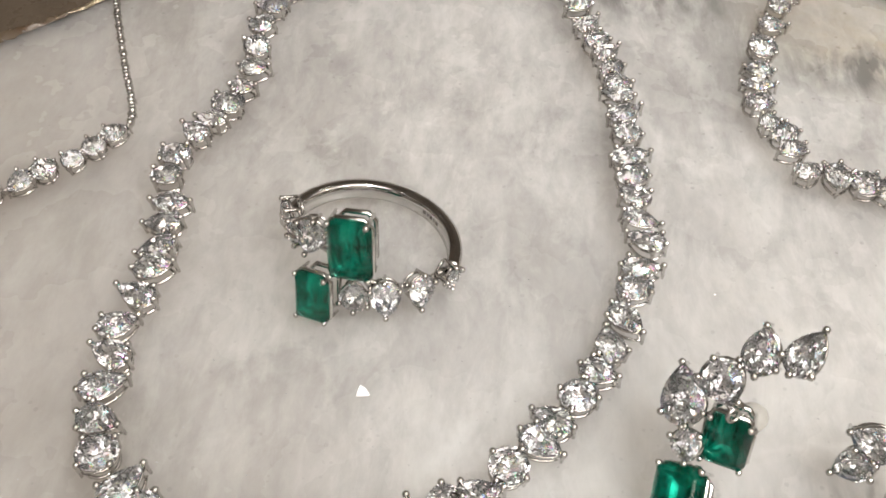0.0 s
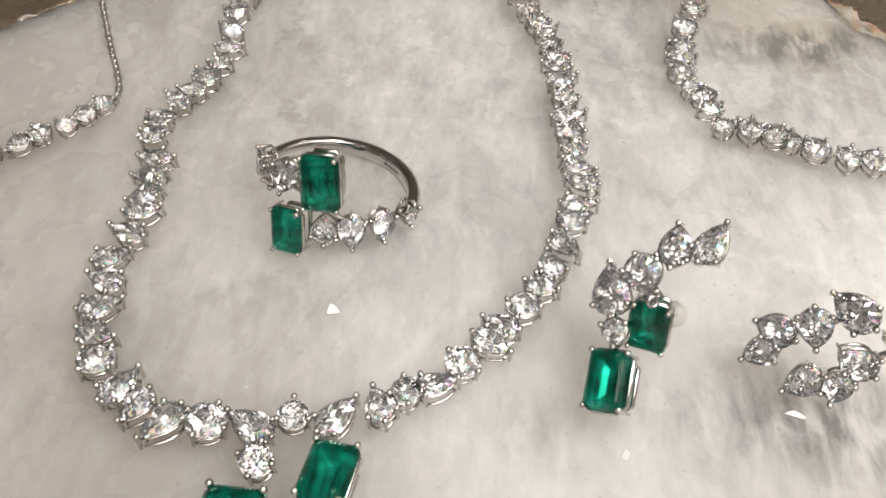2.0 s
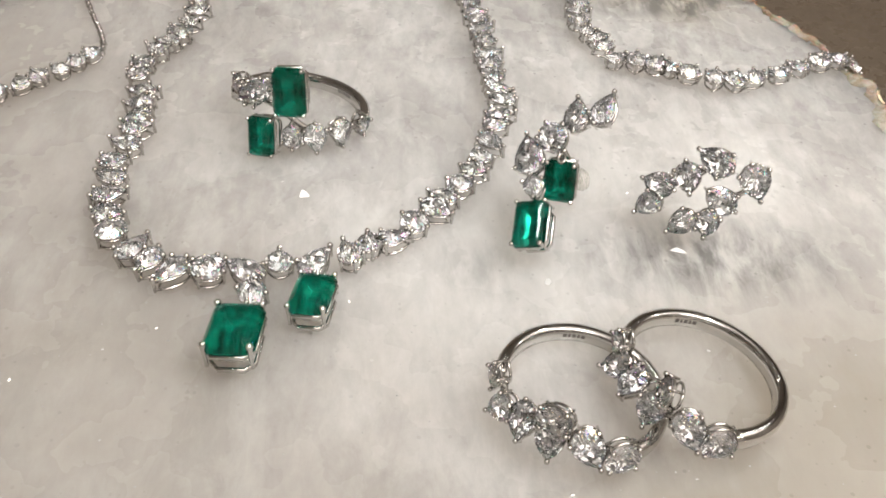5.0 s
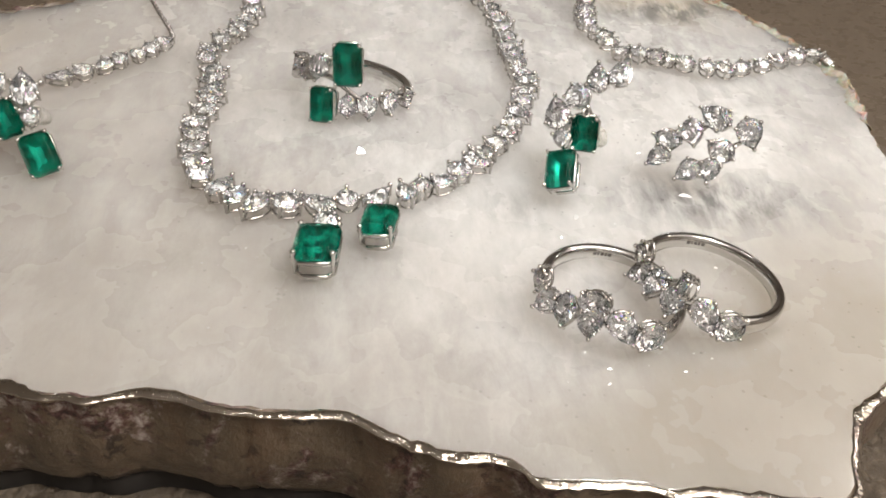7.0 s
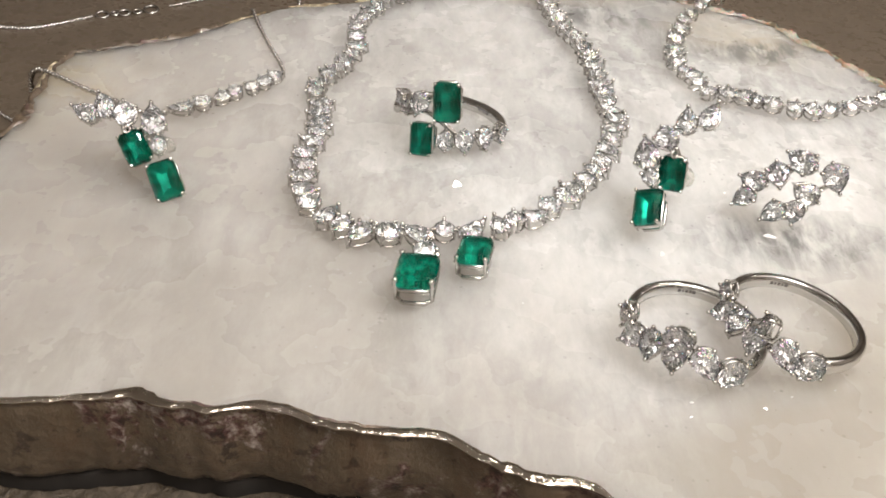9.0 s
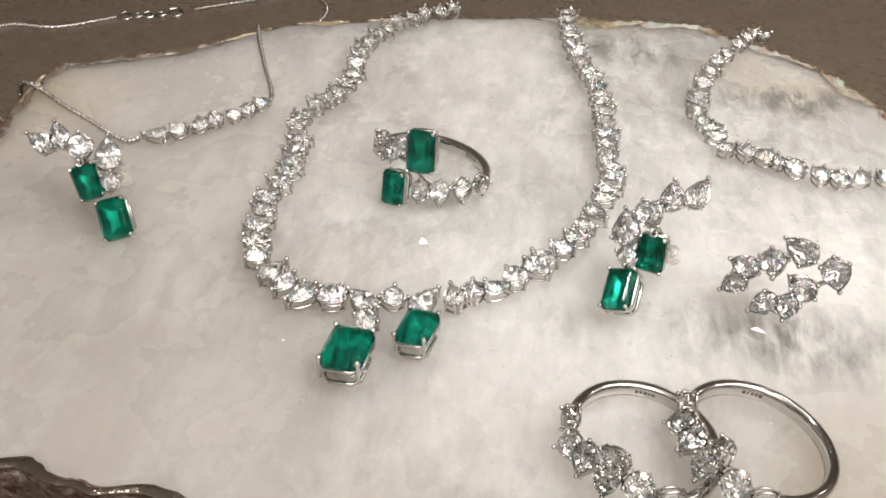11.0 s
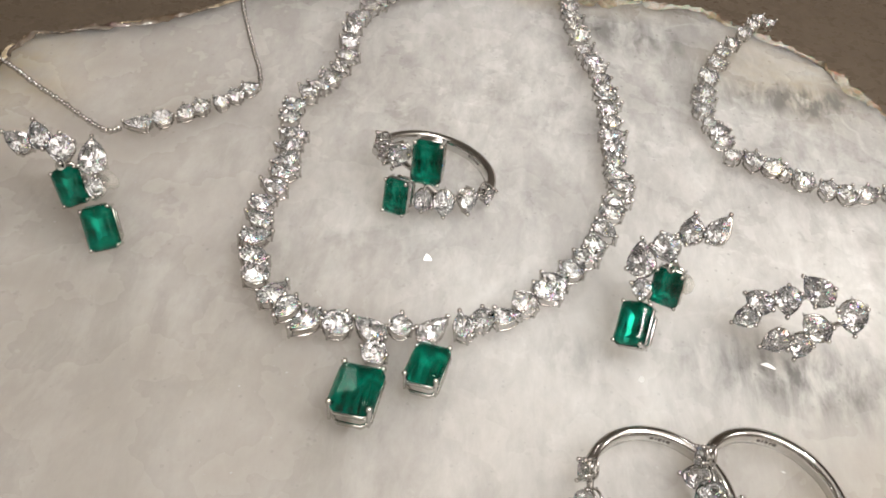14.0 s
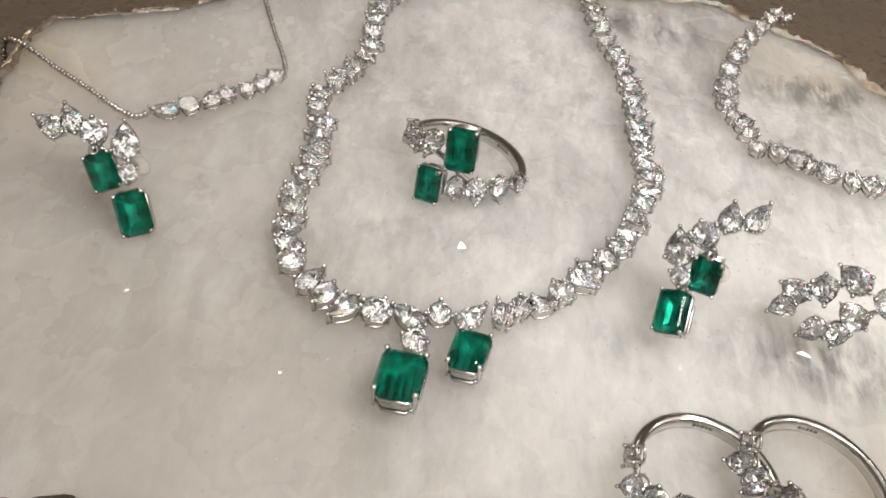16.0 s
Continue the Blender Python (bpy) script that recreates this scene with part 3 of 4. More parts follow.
crust_rim(lambda v: v.x < -57 and -30 < v.y < 62, rind, 1.1, 2.2, "dark_rim", "dark purple-brown ragged crust")
rim_run(lambda v: v.x > 30 and v.y > 12 and noise.noise(v * 0.3) > 0.1, "side_rim", "broken pale gold plated rim", gilt)


def drip(at, size, turn):
    """A run of plating that has set on the rind below the rim."""
    at = Vector(at)
    edge = min(RIM, key=lambda v: (v.x - at.x) ** 2 + (v.y - at.y) ** 2)
    n = (edge - Vector((0, 5, 0))).normalized()
    bm = bmesh.new()
    bmesh.ops.create_icosphere(bm, subdivisions=3, radius=0.5)
    for v in bm.verts:
        v.co *= 1 + 0.5 * noise.noise(v.co * 2.3 + at)
    m = Matrix.Translation((edge + n * 0.75 + Vector((0, 0, at.z))) * MM) @ axes((0, 0, 0), Vector((-n.y, n.x, 0)), Vector((0, 0, 1))) @ pose(0, 0, 0, 0, 0, turn) @ Matrix.Diagonal((size[0] * MM, size[1] * MM, 1.0 * MM, 1))
    part("plating_drip", to_mesh(bm, "plating_drip", dark_plating, True), slab, m, "dark glossy run of plating")


for at, size, turn in (((39.5, -76, -8.6), (2.4, 2.0), 20), ((42.6, -76.5, -8.4), (4.6, 1.3), 8), ((46.8, -77, -6.2), (2.4, 1.5), 0), ((44.2, -76, -3.4), (2.2, 1.4), -10), ((41.0, -76, -3.2), (1.0, 0.7), 0)):
    drip(at, size, turn)


def flake(at, size, turn, tilt):
    """A thin glossy pale chip added in the slab to make a glint."""
    bm = bmesh.new()
    spread = (1.0, 0.78, 0.95, 0.7, 1.05, 0.82, 0.9)
    top = [bm.verts.new((math.cos(k * 0.9) * f * size[0] / 2 * MM, math.sin(k * 0.9) * f * size[1] / 2 * MM, 0.05 * MM)) for k, f in enumerate(spread)]
    low = [bm.verts.new(v.co * 1.1 - Vector((0, 0, 0.12 * MM))) for v in top]
    bm.faces.new(top)
    for k in range(7):
        bm.faces.new((top[k], low[k], low[(k + 1) % 7], top[(k + 1) % 7]))
    part("glint_flake", to_mesh(bm, "glint_flake", chip), slab, pose(at[0] * MM, at[1] * MM, 0.08 * MM, tilt, 0, turn), "glossy pale chip added for a glint")


# chips added for bright glints; the second replaces a lamp's reflection
flake((-4.9, -4.3), (1.6, 2.2), 8, 36)
flake((28.8, -22.3), (0.9, 1.4), -10, 12)
flake((48.3, -16.4), (2.4, 0.9), -18, 34)
cleft = random.Random(11)
for x, y, wide in ((26.8, -55.0, 0.9), (26.2, -57.6, 1.0), (20.9, -57.1, 0.5), (36.8, -55.7, 0.7), (41.1, -53.4, 0.6), (30.1, -36.8, 0.6), (47.6, -34.8, 0.7), (36.6, -42.2, 0.4), (25.5, -27.5, 0.5), (10.5, -30.0, 0.4), (-20, -32, 0.4), (8, -41, 0.5)):
    flake((x, y), (wide * 0.7, wide * 0.28), cleft.uniform(-25, 25), cleft.uniform(14, 42))


def glitter():
    """Tiny cleaved faces of the polished stone that catch the lamps, joined into one part."""
    bm = bmesh.new()
    pick = random.Random(23)
    for k in range(560):
        x, y = pick.gauss(4, 40), pick.gauss(-6, 34)
        if not (-84 < x < 82 and -56 < y < 66):
            continue
        size = pick.uniform(0.05, 0.12) if k % 6 else pick.uniform(0.12, 0.2)
        m = pose(x * MM, y * MM, 0.02 * MM, pick.uniform(6, 50), pick.uniform(-22, 22), pick.uniform(-30, 30))
        ring = [bm.verts.new(m @ Vector((math.cos(a) * size * pick.uniform(0.7, 1.5) * MM, math.sin(a) * size * pick.uniform(0.4, 0.9) * MM, 0))) for a in (0, 1.3, 2.5, 3.7, 5.0)]
        low = bm.verts.new(m @ Vector((0, 0, -size * 0.8 * MM)))
        bm.faces.new(ring)
        for a in range(5):
            bm.faces.new((ring[a], low, ring[(a + 1) % 5]))
    ob = part("quartz_glints", to_mesh(bm, "quartz_glints", chip), slab, None, "scattered tiny bright crystal faces")
    return tagged(ob, "scattered tiny bright crystal faces", "", "", "stuff")


glitter()


# ---- chains ----
def chain(parent, points, name="chain", step=0.8, r=0.58):
    """A fine box chain along a curve: small rounded links that turn by turns, joined into one part."""
    bm = bmesh.new()
    pts = spline(points, step)
    for i, (a, b) in enumerate(zip(pts, pts[1:])):
        d = (b - a).normalized()
        m = Matrix.Translation((a + b) / 2 * MM) @ d.to_track_quat("Y", "Z").to_matrix().to_4x4() @ Matrix.Rotation((i % 2) * 0.78 + 0.3 * math.sin(i * 1.7), 4, "Y")
        wide, tall = (1.25, 0.8) if i % 2 else (0.85, 1.2)
        rings = []
        for f, s in ((-0.56, 0.45), (-0.4, 0.95), (0.4, 0.95), (0.56, 0.45)):
            rings.append([bm.verts.new(m @ Vector((math.cos(k * math.tau / 6) * r * s * wide * MM, f * step * MM, math.sin(k * math.tau / 6) * r * s * tall * MM))) for k in range(6)])
        for p, q in zip(rings, rings[1:]):
            for k in range(6):
                bm.faces.new((p[k], p[(k + 1) % 6], q[(k + 1) % 6], q[k]))
        bm.faces.new(rings[0])
        bm.faces.new(rings[-1])
    return part(name, to_mesh(bm, name, gold, True), parent)


def jump_ring(parent, at, r, wire, turn, name="jump_ring"):
    def build():
        bm = bmesh.new()
        tube(bm, [(math.cos(k * math.tau / 16) * r, math.sin(k * math.tau / 16) * r, 0) for k in range(16)], wire, True, 6)
        return to_mesh(bm, name, gold, True)
    return part(name, stored((name, r, wire), build), parent, pose(*(v * MM for v in at), *turn))


def flat(x, y, z, angle, tilt=0.0, side=0.0):
    """A pose in mm with the face up and the tip turned by an angle from +y to the left, then tipped."""
    return pose(x * MM, y * MM, z * MM, tilt, side, 0) @ pose(0, 0, 0, 0, 0, angle)


# ---- the emerald and diamond necklace ----
rng = random.Random(4)
necklace = thing("necklace", (0, 0, 0), "diamond necklace with two hanging emeralds laid on the slab", "necklace")
# x, y, length, width, turn of the tip from +y to the left
FRONT = {"pear": [(-26.6, -17.5, 5.8, 3.6, -38), (-24.2, -20.1, 5.0, 3.4, 149), (-21.0, -22.0, 6.0, 3.7, 140), (-11.5, -21.9, 6.0, 3.7, 62), (-2.4, -20.3, 6.0, 3.6, -42), (2.0, -18.8, 4.9, 3.6, 21), (8.1, -15.8, 5.2, 3.3, -77)],
         "round": [(-16.2, -21.6, 4.8, 4.8, 20), (11.0, -12.7, 4.4, 4.4, 10)],
         "oval": [(-10.2, -26.1, 4.2, 3.9, 30), (4.8, -16.9, 4.0, 3.6, -30)],
         "trillion": [(-7.1, -20.4, 3.9, 3.8, 4)]}
for cut, stones in FRONT.items():
    for x, y, length, width, turn in stones:
        set_stone(necklace, cut, length * 0.975, width * 0.975, flat(x, y, 2.6, turn, rng.uniform(-2, 9), rng.uniform(-6, 6)), -2.2)
# the two arms: every stone lies across the curve, its tip now inward and now outward
LEFT_ARM = [("round", -30.0, -14.4, 4.7, 4.5, 98), ("pear", -31.1, -10.7, 5.2, 3.6, -105), ("pear", -31.9, -6.5, 5.5, 3.6, -62), ("pear", -32.4, -2.7, 5.2, 3.5, 68),
            ("pear", -32.6, 1.1, 4.9, 3.4, -60), ("pear", -31.9, 5.4, 5.4, 3.4, 69), ("pear", -31.0, 9.5, 5.1, 3.5, -78), ("pear", -31.6, 12.5, 5.1, 3.3, 115),
            ("pear", -31.9, 16.5, 4.9, 3.5, 100), ("marquise", -31.7, 19.7, 5.4, 3.1, -92), ("oval", -33.4, 24.2, 4.4, 3.5, 106), ("oval", -33.5, 28.2, 4.7, 3.6, 94)]
LEFT_FAR = [("pear", -31.9, 32.6, 4.7, 3.4, 57), ("pear", -30.3, 35.1, 4.6, 3.0, 82), ("oval", -28.8, 38.7, 5.0, 4.3, 95), ("pear", -27.4, 41.9, 3.9, 3.0, -90),
            ("pear", -26.8, 46.4, 4.8, 3.4, -94), ("round", -27.3, 51.0, 4.2, 4.2, 118), ("oval", -27.6, 56.2, 4.6, 3.6, -68), ("pear", -27.0, 61.2, 5.2, 3.6, 104)]
RIGHT_ARM = [("pear", 14.2, -9.9, 5.3, 3.5, -118), ("pear", 15.3, -7.2, 5.0, 3.4, 64), ("oval", 18.1, -4.0, 4.6, 4.0, 116), ("pear", 20.3, -1.1, 4.6, 3.3, -113),
             ("pear", 21.7, 2.7, 5.0, 3.8, 12), ("pear", 23.7, 6.2, 5.5, 3.5, -142), ("oval", 24.8, 10.5, 4.8, 3.4, 98), ("pear", 25.9, 13.9, 5.2, 3.4, -92),
             ("pear", 26.6, 18.0, 5.2, 3.4, 64), ("pear", 26.4, 21.4, 5.1, 3.1, -108), ("oval", 25.9, 25.4, 4.6, 3.6, -110), ("oval", 25.8, 28.9, 4.7, 3.7, 118)]
RIGHT_FAR = [("pear", 25.7, 32.5, 5.4, 3.4, -82), ("oval", 25.6, 36.8, 4.2, 3.7, -62), ("pear", 25.3, 40.7, 5.2, 3.3, -66), ("pear", 24.6, 44.6, 5.0, 3.3, 74),
             ("pear", 24.8, 47.4, 4.3, 3.0, -104), ("oval", 24.1, 50.2, 4.2, 3.2, 140), ("pear", 23.6, 53.6, 4.9, 3.3, -46), ("oval", 22.2, 56.4, 4.4, 3.4, 128), ("pear", 20.9, 60.4, 4.9, 3.3, -44), ("pear", 19.6, 65.0, 5.2, 3.4, 130)]
for cut, x, y, length, width, turn in LEFT_ARM + LEFT_FAR + RIGHT_ARM + RIGHT_FAR:
    set_stone(necklace, cut, length * 0.975, width * 0.975, flat(x, y, 2.6 + rng.uniform(-0.15, 0.2), turn, rng.uniform(-3, 9), rng.uniform(-7, 7)), -2.2)
CUTS = ("pear", "marquise", "oval", "pear", "pear", "marquise", "pear", "oval")


def arm(parent, points, side, pitch, cuts, size, height=2.4, fade=0.0):
    pts = spline([(x, y, 0) for x, y in points], pitch)
    for i, v in enumerate(pts):
        a, b = pts[max(i - 1, 0)], pts[min(i + 1, len(pts) - 1)]
        d = b - a
        across = math.degrees(math.atan2(d.y, d.x)) - 90
        cut = cuts[(i * 5 + i // 3) % len(cuts)]
        s = size * (1 - fade * i / len(pts)) * rng.uniform(0.92, 1.08)
        length, width = {"pear": (4.5, 3.0), "marquise": (4.9, 2.5), "oval": (4.2, 3.0), "round": (3.3, 3.3)}[cut]
        turn = across + side * 90 + rng.uniform(-28, 28) + (180 if rng.random() < 0.3 else 0)
        off = rng.uniform(-0.35, 0.35)
        set_stone(parent, cut, round(length * s, 1), round(width * s, 1), flat(v.x + off, v.y, height + rng.uniform(-0.2, 0.3), turn, rng.uniform(-4, 14), rng.uniform(-9, 9)), -height + 0.3)


arm(necklace, [(-25.6, 65.6), (-22, 72), (-14, 79), (-9, 82)], 1, 3.9, CUTS, 1.0)
arm(necklace, [(18.6, 69.4), (17.8, 76), (17.4, 84), (17.4, 88)], -1, 3.9, CUTS, 1.0)
set_emerald(necklace, 8.3, 6.5, axes((-11.4, -34.0, 5.2), (5.24, -0.57, 0.21), (0.83, 6.87, -0.5)), 3.5, 0.5)
set_emerald(necklace, 7.3, 5.3, axes((-2.5, -27.7, 4.4), (4.25, -0.86, 0.32), (0.82, 6.31, -0.5)), 3.1, 0.44)

# ---- the pendant necklace with a fine chain ----
pendant = thing("pendant_necklace", (0, 0, 0), "fine white gold chain necklace with a row of small diamonds", "necklace")
for cut, stones in {"pear": [(-59.0, 17.3, 4.6, 2.7, 102), (-52.0, 22.1, 3.7, 2.9, 150), (-42.7, 32.0, 3.7, 2.8, -60)], "trillion": [(-55.4, 19.7, 3.6, 3.5, 180), (-46.7, 26.6, 3.0, 2.9, 185)],
                    "round": [(-49.8, 24.5, 3.2, 3.2, 0), (-44.7, 29.2, 3.0, 3.0, 0)]}.items():
    for x, y, length, width, turn in stones:
        set_stone(pendant, cut, length * 1.08, width * 1.08, flat(x, y, 2.0, turn, 8), -1.7, 0.32)
chain(pendant, [(-61.6, 16.2, 1.2), (-63.4, 15.2, 0.8), (-67.4, 17.0, 0.7), (-74.6, 21.7, 0.7), (-81.2, 25.7, 0.7), (-87, 29.7, 0.7), (-92.4, 32.6, 0.6), (-95.5, 34.5, -3), (-98, 36.5, -14), (-104, 42, -18.8), (-120, 56, -19.3), (-138, 80, -19.3), (-134, 93, -19.3), (-120.7, 94.4, -19.3), (-110.2, 100.9, -19.3), (-106.4, 103.8, -19.3)])
chain(pendant, [(-41.4, 34.0, 1.4), (-41.9, 36.6, 0.8), (-43.3, 40.6, 0.7), (-45.9, 46.6, 0.7), (-48.4, 52.8, 0.7), (-50.8, 58.9, 0.7), (-53.0, 65.4, 0.9), (-54, 68, -1), (-55, 70, -10), (-56, 75, -18), (-55, 96, -19.3), (-50, 118, -19.3), (-58, 129, -19.3), (-72, 122, -19.3), (-88, 112, -19.3)])
for at, radius in (((-104.4, 104.8, -19.2), 1.8), ((-101.2, 105.8, -19.2), 1.0), ((-98.6, 106.6, -19.2), 1.5), ((-95.2, 107.8, -19.2), 1.1), ((-91.8, 109.6, -19.2), 2.0)):
    jump_ring(pendant, at, radius, 0.4, (8, 0, 20))

# ---- the diamond bracelet ----
bracelet = thing("diamond_necklace", (0, 0, 0), "diamond line necklace laid in a curve over the slab's edge", "necklace")
SWAG = [("pear", 90.0, 32.4, 4.2, 3.3, 60), ("oval", 86.2, 31.4, 4.4, 3.8, 10), ("pear", 81.6, 29.7, 4.4, 3.3, 70), ("oval", 77.2, 27.2, 4.2, 3.3, 100), ("pear", 72.2, 25.8, 4.6, 3.4, 120), ("oval", 68.6, 24.8, 4.4, 3.8, 20),
        ("pear", 65.0, 25.3, 4.6, 3.8, 160), ("round", 60.9, 27.1, 4.4, 4.4, 0), ("oval", 57.9, 28.9, 3.6, 3.0, 40), ("round", 55.5, 30.0, 4.3, 4.3, 0), ("pear", 52.2, 30.8, 5.0, 4.0, 168), ("pear", 48.7, 31.9, 4.4, 3.3, -62)]
SWAG_END = [("pear", 47.0, 35.6, 4.6, 3.4, 118), ("oval", 46.7, 38.6, 4.4, 3.4, -48), ("pear", 44.8, 40.6, 3.6, 2.9, 150), ("oval", 44.1, 44.7, 4.6, 3.6, 112), ("marquise", 44.6, 48.6, 5.0, 3.0, 80), ("pear", 45.2, 52.0, 4.6, 3.3, 86),
            ("round", 46.6, 57.2, 4.6, 4.6, 0), ("pear", 49.0, 63.0, 4.4, 3.2, -100), ("oval", 50.6, 67.6, 4.0, 3.2, 60), ("round", 53.2, 71.4, 3.6, 3.6, 0), ("oval", 56.6, 76.8, 4.0, 3.4, -30), ("round", 58.8, 80.6, 3.2, 3.2, 0), ("pear", 60.9, 83.8, 4.0, 2.9, -35)]
for cut, x, y, length, width, turn in SWAG + SWAG_END:
    set_stone(bracelet, cut, length * 0.98, width * 0.98, flat(x, y, 2.3 + rng.uniform(-0.15, 0.2), turn, rng.uniform(-3, 9), rng.uniform(-7, 7)), -1.9, 0.38)
set_stone(bracelet, "pear", 3.2, 2.4, flat(63.2, 82.6, 2.2, -60, 8), -1.8)
# the run that drops over the slab's edge
for x, y, z, turn in ((93.4, 31.6, 1.0, 70), (95.4, 29.2, -2.2, 100), (96.6, 26.4, -6.0, 80)):
    set_stone(bracelet, "oval", 4.0, 3.3, flat(x, y, z, turn, 10, 40), -1.6, 0.38)

# ---- the emerald ring ----
def band(radius, width, thick, start, end):
    """A ring's shank: a strip with a domed outside, from one angle to another, round z."""
    bm = bmesh.new()
    rings = []
    steps = 72
    for k in range(steps + 1):
        f = k / steps
        a = math.radians(start + (end - start) * f)
        slim = 0.86 + 0.14 * abs(2 * f - 1) ** 2
        prof = [(0, -0.42), (0, 0.42), (0.14, 0.49), (0.6, 0.5), (0.88, 0.42), (0.99, 0.2), (0.99, -0.2), (0.88, -0.42), (0.6, -0.5), (0.14, -0.49)]
        rings.append([bm.verts.new(((radius - thick + u * thick) * math.cos(a) * MM, (radius - thick + u * thick) * math.sin(a) * MM, w * width * slim * MM)) for u, w in prof])
    for a, b in zip(rings, rings[1:]):
        for k in range(10):
            bm.faces.new((a[k], a[(k + 1) % 10], b[(k + 1) % 10], b[k]))
    bm.faces.new(rings[0])
    bm.faces.new(rings[-1])
    return to_mesh(bm, "shank", gold, True)


def hallmark(parent, radius, angle):
    bm = bmesh.new()
    for k, w in enumerate((0.5, 0.3, 0.42, 0.25, 0.5)):
        a = math.radians(angle + k * 3.6)
        m = Matrix.Rotation(a, 4, "Z") @ Matrix.Translation((radius * MM, 0, 0.0)) @ Matrix.Diagonal((0.05 * MM, w * MM, 0.55 * MM, 1))
        bmesh.ops.create_cube(bm, size=1, matrix=m)
    return part("hallmark", to_mesh(bm, "hallmark", stamp), parent, None, "tiny dark stamped marks")


base = Vector((-6.3, 14.1, 3.2))
ring_a = thing("emerald_ring", base, "open white gold ring with two emeralds and diamonds", "ring")
shank = part("shank", band(11.2, 2.6, 1.7, -14, 168), ring_a, pose(0, 0, 0, -7.4, 7.4, 0))
hallmark(shank, 9.49, 35)


def on_ring(m):
    return Matrix.Translation(-base * MM) @ m


set_emerald(ring_a, 7.5, 5.1, on_ring(axes((-7.2, 6.4, 10.7), (4.45, -0.66, 0.31), (0.0, 2.05, 6.16))), 3.2, 0.38)
set_emerald(ring_a, 6.2, 4.4, on_ring(axes((-11.9, 5.4, 3.5), (3.39, -1.23, 0.41), (-0.14, 1.98, 4.92))), 3.0, 0.36)
for cut, length, width, at, x, y in (("pear", 4.3, 3.6, (-7.1, 6.6, 2.8), (1, -0.1, 0), (0, 0.3, 1)), ("pear", 4.7, 3.7, (-3.5, 6.5, 2.6), (-1, -0.1, 0), (0, -0.4, -1)),
                                     ("pear", 4.4, 3.4, (0.6, 7.9, 2.7), (-0.8, -0.5, 0.3), (0.2, -0.3, -1)), ("marquise", 4.4, 2.8, (3.9, 10.8, 2.0), (0.6, 0.8, 0), (0.3, 0.2, 1)),
                                     ("round", 3.4, 3.4, (-15.9, 15.3, 6.7), (0.4, -0.9, 0.1), (0, 0.3, 1)), ("pear", 5.0, 3.9, (-12.2, 10.4, 8.2), (-0.9, 0.35, 0.2), (0.1, -0.3, -1)), ("oval", 3.2, 2.6, (-14.7, 12.6, 6.2), (0.6, -0.8, 0), (0, 0.3, 1))):
    set_stone(ring_a, cut, length, width, on_ring(axes(at, x, y)), -1.9, 0.38)
bm = bmesh.new()
tube(bm, [v - base for v in spline([(-16.5, 16.4, 4.6), (-15.2, 14.2, 5.0), (-12.4, 12.0, 6.2), (-9.6, 10.0, 6.2), (-7.6, 9.0, 5.0), (-4.0, 8.4, 2.6), (0.6, 9.8, 2.2), (3.0, 12.2, 1.9)], 0.8)], 0.5, False, 8)
part("gallery", to_mesh(bm, "gallery", gold, True), ring_a)


# ---- two diamond rings that overlap ----
def diamond_ring(centre, tilt, start, end, stones):
    """A shank from one angle to another and a zigzag row of stones; stones: cut, length, width, place, where the tip points."""
    ring = thing("diamond_ring", centre, "white gold ring with a zigzag row of mixed-cut diamonds", "ring", "pair of diamond rings")
    hub = Vector(centre)
    shank = part("shank", band(10.5, 2.5, 1.5, start, end), ring, pose(0, 0, 0, *tilt))
    hallmark(shank, 8.99, 78)
    path = []
    for cut, length, width, at, tip in stones:
        y = (Vector(tip) - Vector(at)).normalized()
        at = Vector(at) - hub
        n = Vector((at.x, at.y, 0)).normalized() + Vector((0, -0.45, 0.6))
        x = y.cross(n)
        set_stone(ring, cut, length, width, axes(at, x, y), -1.7, 0.34)
        path.append(at - n.normalized() * 1.6)
    bm = bmesh.new()
    tube(bm, spline(path, 0.8), 0.5, False, 8)
    part("gallery", to_mesh(bm, "gallery", gold, True), ring)
    return ring


diamond_ring((29.5, -42.55, 2.15), (-1.7, 5, 0), -66, 170,
             (("marquise", 4.4, 2.8, (19.3, -41.0, 3.4), (19.4, -40.8, 5.5)), ("pear", 4.6, 3.5, (19.4, -45.3, 3.0), (18.2, -44.2, 1.2)), ("pear", 4.8, 3.6, (21.6, -47.8, 4.0), (21.0, -49.4, 2.6)), ("oval", 4.6, 3.5, (24.4, -50.5, 7.4), (25.9, -51.6, 7.9)),
              ("pear", 4.4, 3.5, (24.2, -51.1, 4.6), (23.9, -52.7, 3.0)), ("pear", 5.2, 3.8, (28.4, -52.5, 4.8), (29.8, -53.8, 2.7)), ("round", 4.4, 4.4, (32.3, -52.8, 3.3), (32.3, -52.6, 5))))
diamond_ring((44.0, -41.15, 3.3), (-3, 7.4, 0), -84, 160,
             (("marquise", 4.2, 2.8, (34.2, -37.9, 5.4), (34.3, -37.7, 7.4)), ("pear", 4.6, 3.5, (34.0, -39.5, 3.3), (32.5, -38.3, 1.7)), ("pear", 4.8, 3.6, (35.2, -42.4, 4.0), (33.6, -43.9, 2.9)), ("oval", 4.6, 3.6, (37.7, -46.1, 6.7), (37.3, -48, 7.4)),
              ("pear", 4.4, 3.5, (36.2, -47.2, 4.6), (35.6, -47.9, 2.9)), ("pear", 5.2, 3.8, (39.9, -50.5, 4.9), (40.9, -51.8, 2.8)), ("round", 4.4, 4.4, (43.5, -51.3, 3.4), (43.5, -51.1, 5))))


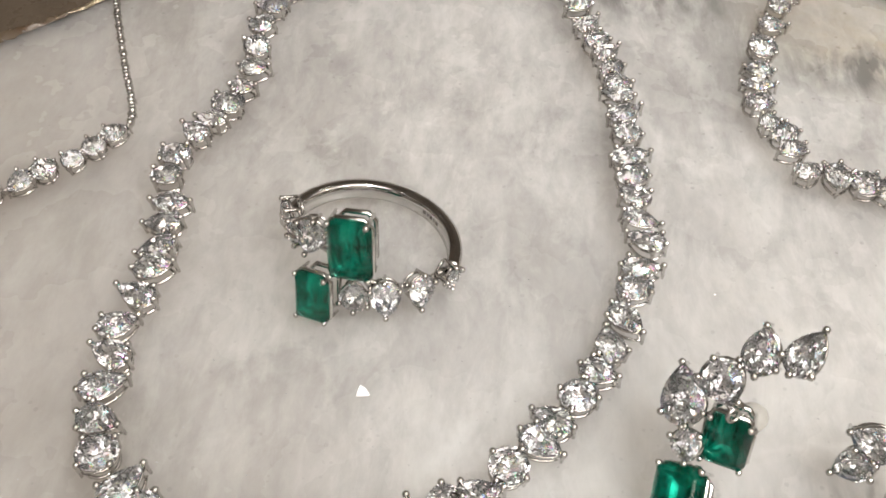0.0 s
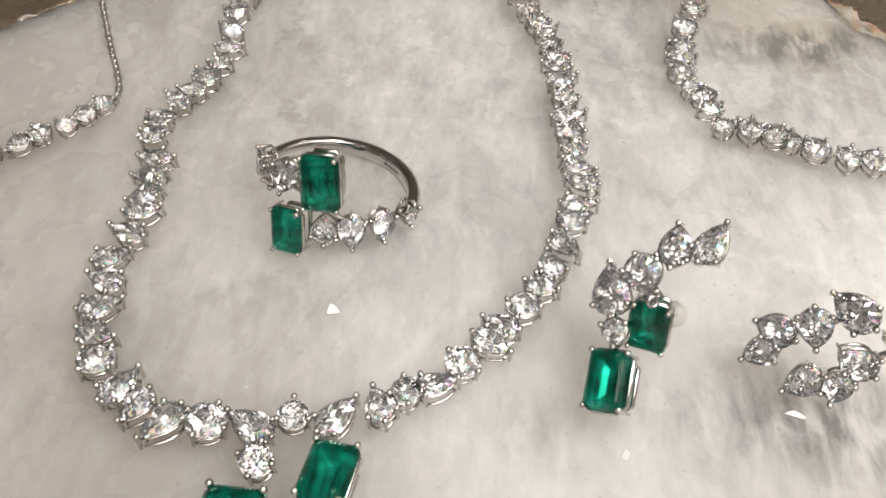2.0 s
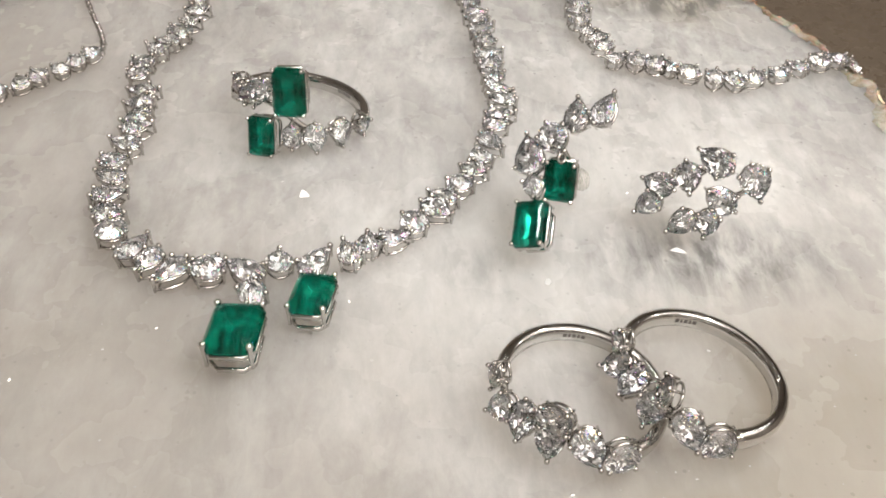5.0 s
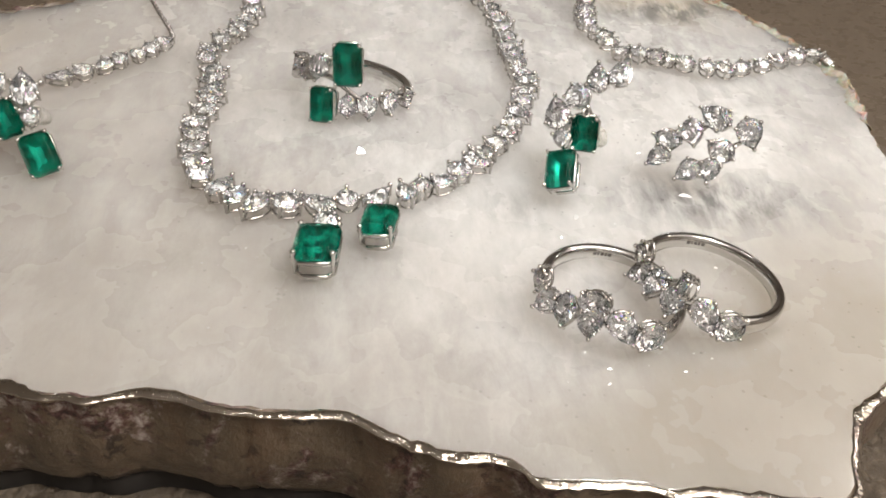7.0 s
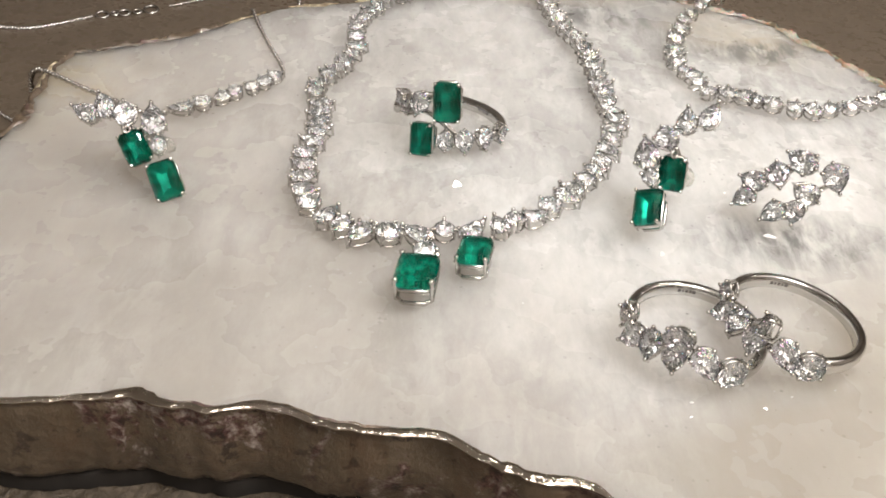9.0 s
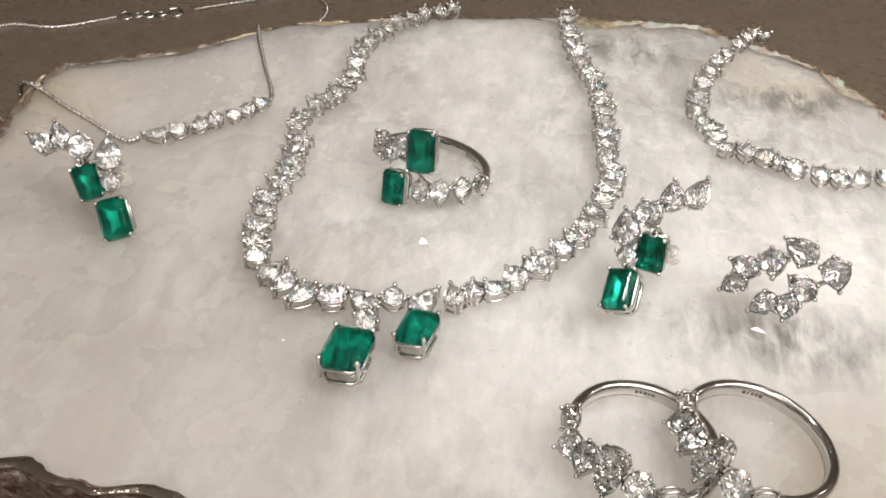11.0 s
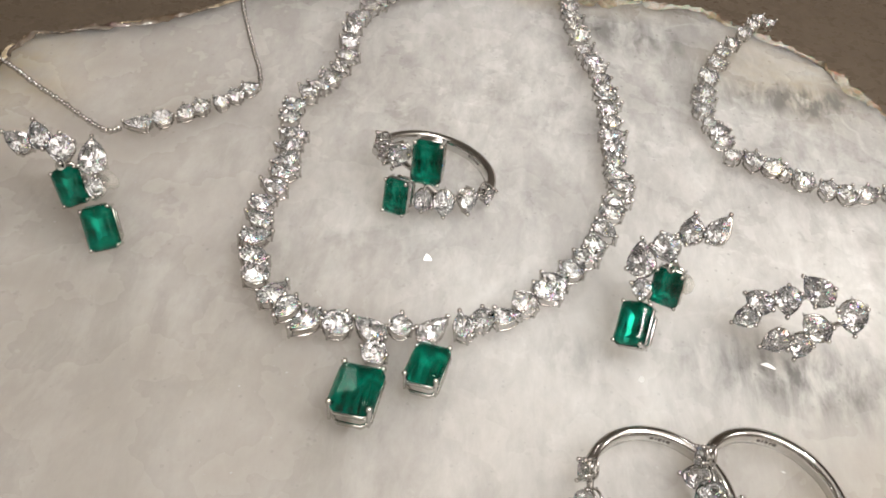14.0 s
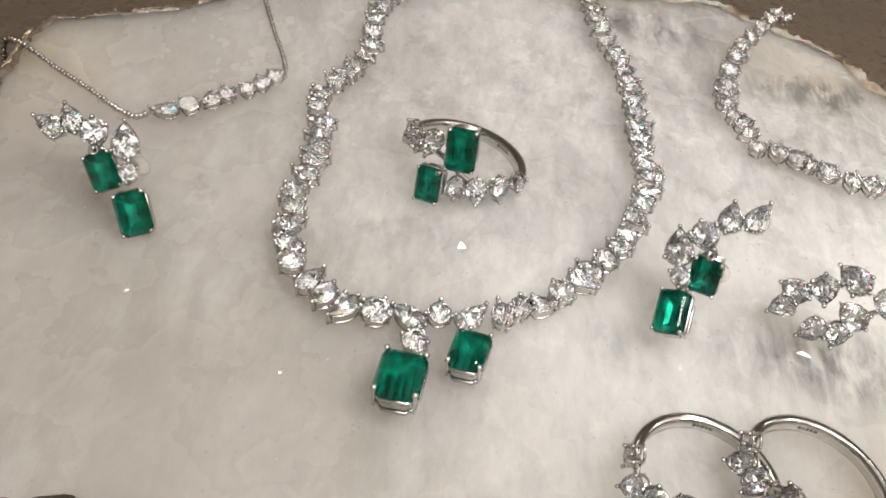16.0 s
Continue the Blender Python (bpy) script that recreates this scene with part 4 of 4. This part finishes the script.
# ---- emerald drop earrings ----
def drop_earring(anchor, up_a, right_a, low_c, low_right, low_up, stones, tips, face, back, label):
    """anchor: upper emerald's centre; the climbing stones lie in its plane, the lower emerald hangs free."""
    ear = thing("drop_earring", (0, 0, 0), label, "earring", "pair of emerald drop earrings")
    m = axes(anchor, right_a, up_a)
    set_emerald(ear, 6.0, 4.4, m, 2.6, 0.36)
    set_emerald(ear, 6.9, 5.0, axes(low_c, low_right, low_up), 3.0, 0.38)
    for (cut, length, width), at, to in zip((("pear", 6.2, 4.4), ("pear", 3.4, 3.0), ("pear", 4.9, 4.3), ("pear", 4.9, 3.6), ("pear", 5.2, 3.4)), stones, tips):
        y = (Vector(to) - Vector(at)).normalized()
        set_stone(ear, cut, length, width, axes(at, y.cross(Vector(face)), y), -1.9, 0.4)
    jump_ring(ear, (m @ Vector((0, 3.4 * MM, -0.4 * MM))) / MM, 0.6, 0.25, (60, 0, 30))
    bm = bmesh.new()
    a, b = (m @ Vector((0, 4.4 * MM, -1.2 * MM))) / MM, Vector(back)
    tube(bm, [a, b], 0.38, False, 8)
    part("post", to_mesh(bm, "post", gold, True), ear)
    bm = bmesh.new()
    d = (b - a).normalized()
    tube(bm, [b - d * 1.6, b - d * 1.2, b, b + d * 1.4, b + d * 1.9], [0.7, 1.35, 1.5, 1.05, 0.55], False, 20)
    part("earring_back", to_mesh(bm, "earring_back", silicone, True), ear, None, "cloudy clear silicone stopper")
    return ear


drop_earring((30.5, -12.5, 9.25), (0.1, 1.5, 4.85), (3.2, -1.35, 0.4), (26.1, -16.7, 5.9), (3.39, -1.63, 1.69), (1.11, 4.98, 2.89),
             ((26.7, -8.3, 10.9), (27.0, -12.4, 8.7), (29.7, -8.6, 13.8), (32.8, -6.6, 16.4), (36.2, -7.7, 18.2)), ((26.7, -5.3, 12.6), (27.0, -14.0, 7.8), (30.6, -10.4, 12.4), (33.2, -4.8, 18.2), (37.5, -6.4, 19.7)),
             (-0.5, -0.5, 0.7), (35.0, -7.0, 5.3), "white gold earring with two emeralds under climbing pear diamonds")
drop_earring((-60.7, -6.3, 7.0), (-2.4, 2.43, 3.94), (3.42, 1.42, 1.08), (-55.0, -10.8, 3.5), (3.94, 1.3, 0.95), (-1.93, 3.59, 4.67),
             ((-58.0, -2.4, 10.6), (-56.5, -6.6, 7.9), (-62.6, -2.8, 11.4), (-66.4, -1.4, 12.4), (-69.5, -2.4, 11.5)), ((-58.8, 0.6, 12.5), (-56.3, -8.2, 6.8), (-62.0, -5.0, 9.6), (-67.4, 0.0, 13.9), (-71.9, -1.6, 12.1)),
             (0.13, -0.62, 0.77), (-57.2, -0.9, 4.4), "white gold earring with two emeralds leaning on its stopper")


# ---- two all-diamond earrings ----
def spray_earring(stones, face, label):
    ear = thing("diamond_earring", (0, 0, 0), label, "earring", "pair of diamond earrings")
    for cut, length, width, at, to in stones:
        at, to = Vector(at), Vector(to)
        y = (to - at).normalized()
        n = Vector(face)
        set_stone(ear, cut, length, width, axes(at, y.cross(n), y), -1.9, 0.4)
    bm = bmesh.new()
    path = [Vector(s[3]) + Vector((0.5, 1.0, -1.5)) for s in stones]
    tube(bm, spline(path, 1.0), 0.4, False, 8)
    part("gallery", to_mesh(bm, "gallery", gold, True), ear)
    return ear


spray_earring([("pear", 4.5, 3.4, (44.0, -11.3, 4.5), (42.3, -11.0, 2.5)), ("pear", 4.8, 3.8, (45.3, -10.3, 7.3), (43.1, -9.0, 7.5)), ("pear", 4.8, 3.9, (48.8, -11.4, 9.3), (49.0, -13.3, 7.5)), ("pear", 5.8, 4.2, (52.2, -11.0, 12.0), (50.1, -8.5, 12.4))], (-0.45, -0.7, 0.55), "white gold earring with a spray of four diamonds")
spray_earring([("pear", 5.4, 4.3, (56.9, -14.9, 11.2), (57.8, -16.3, 8.8)), ("pear", 5.0, 4.0, (52.8, -15.2, 8.2), (50.7, -14.5, 9.5)), ("pear", 4.2, 3.4, (51.3, -16.2, 5.0), (51.0, -16.9, 3.0)), ("pear", 4.8, 3.6, (48.1, -15.0, 4.1), (46.4, -14.9, 2.5))], (-0.35, -0.78, 0.52), "white gold earring with a curved spray of pear diamonds")
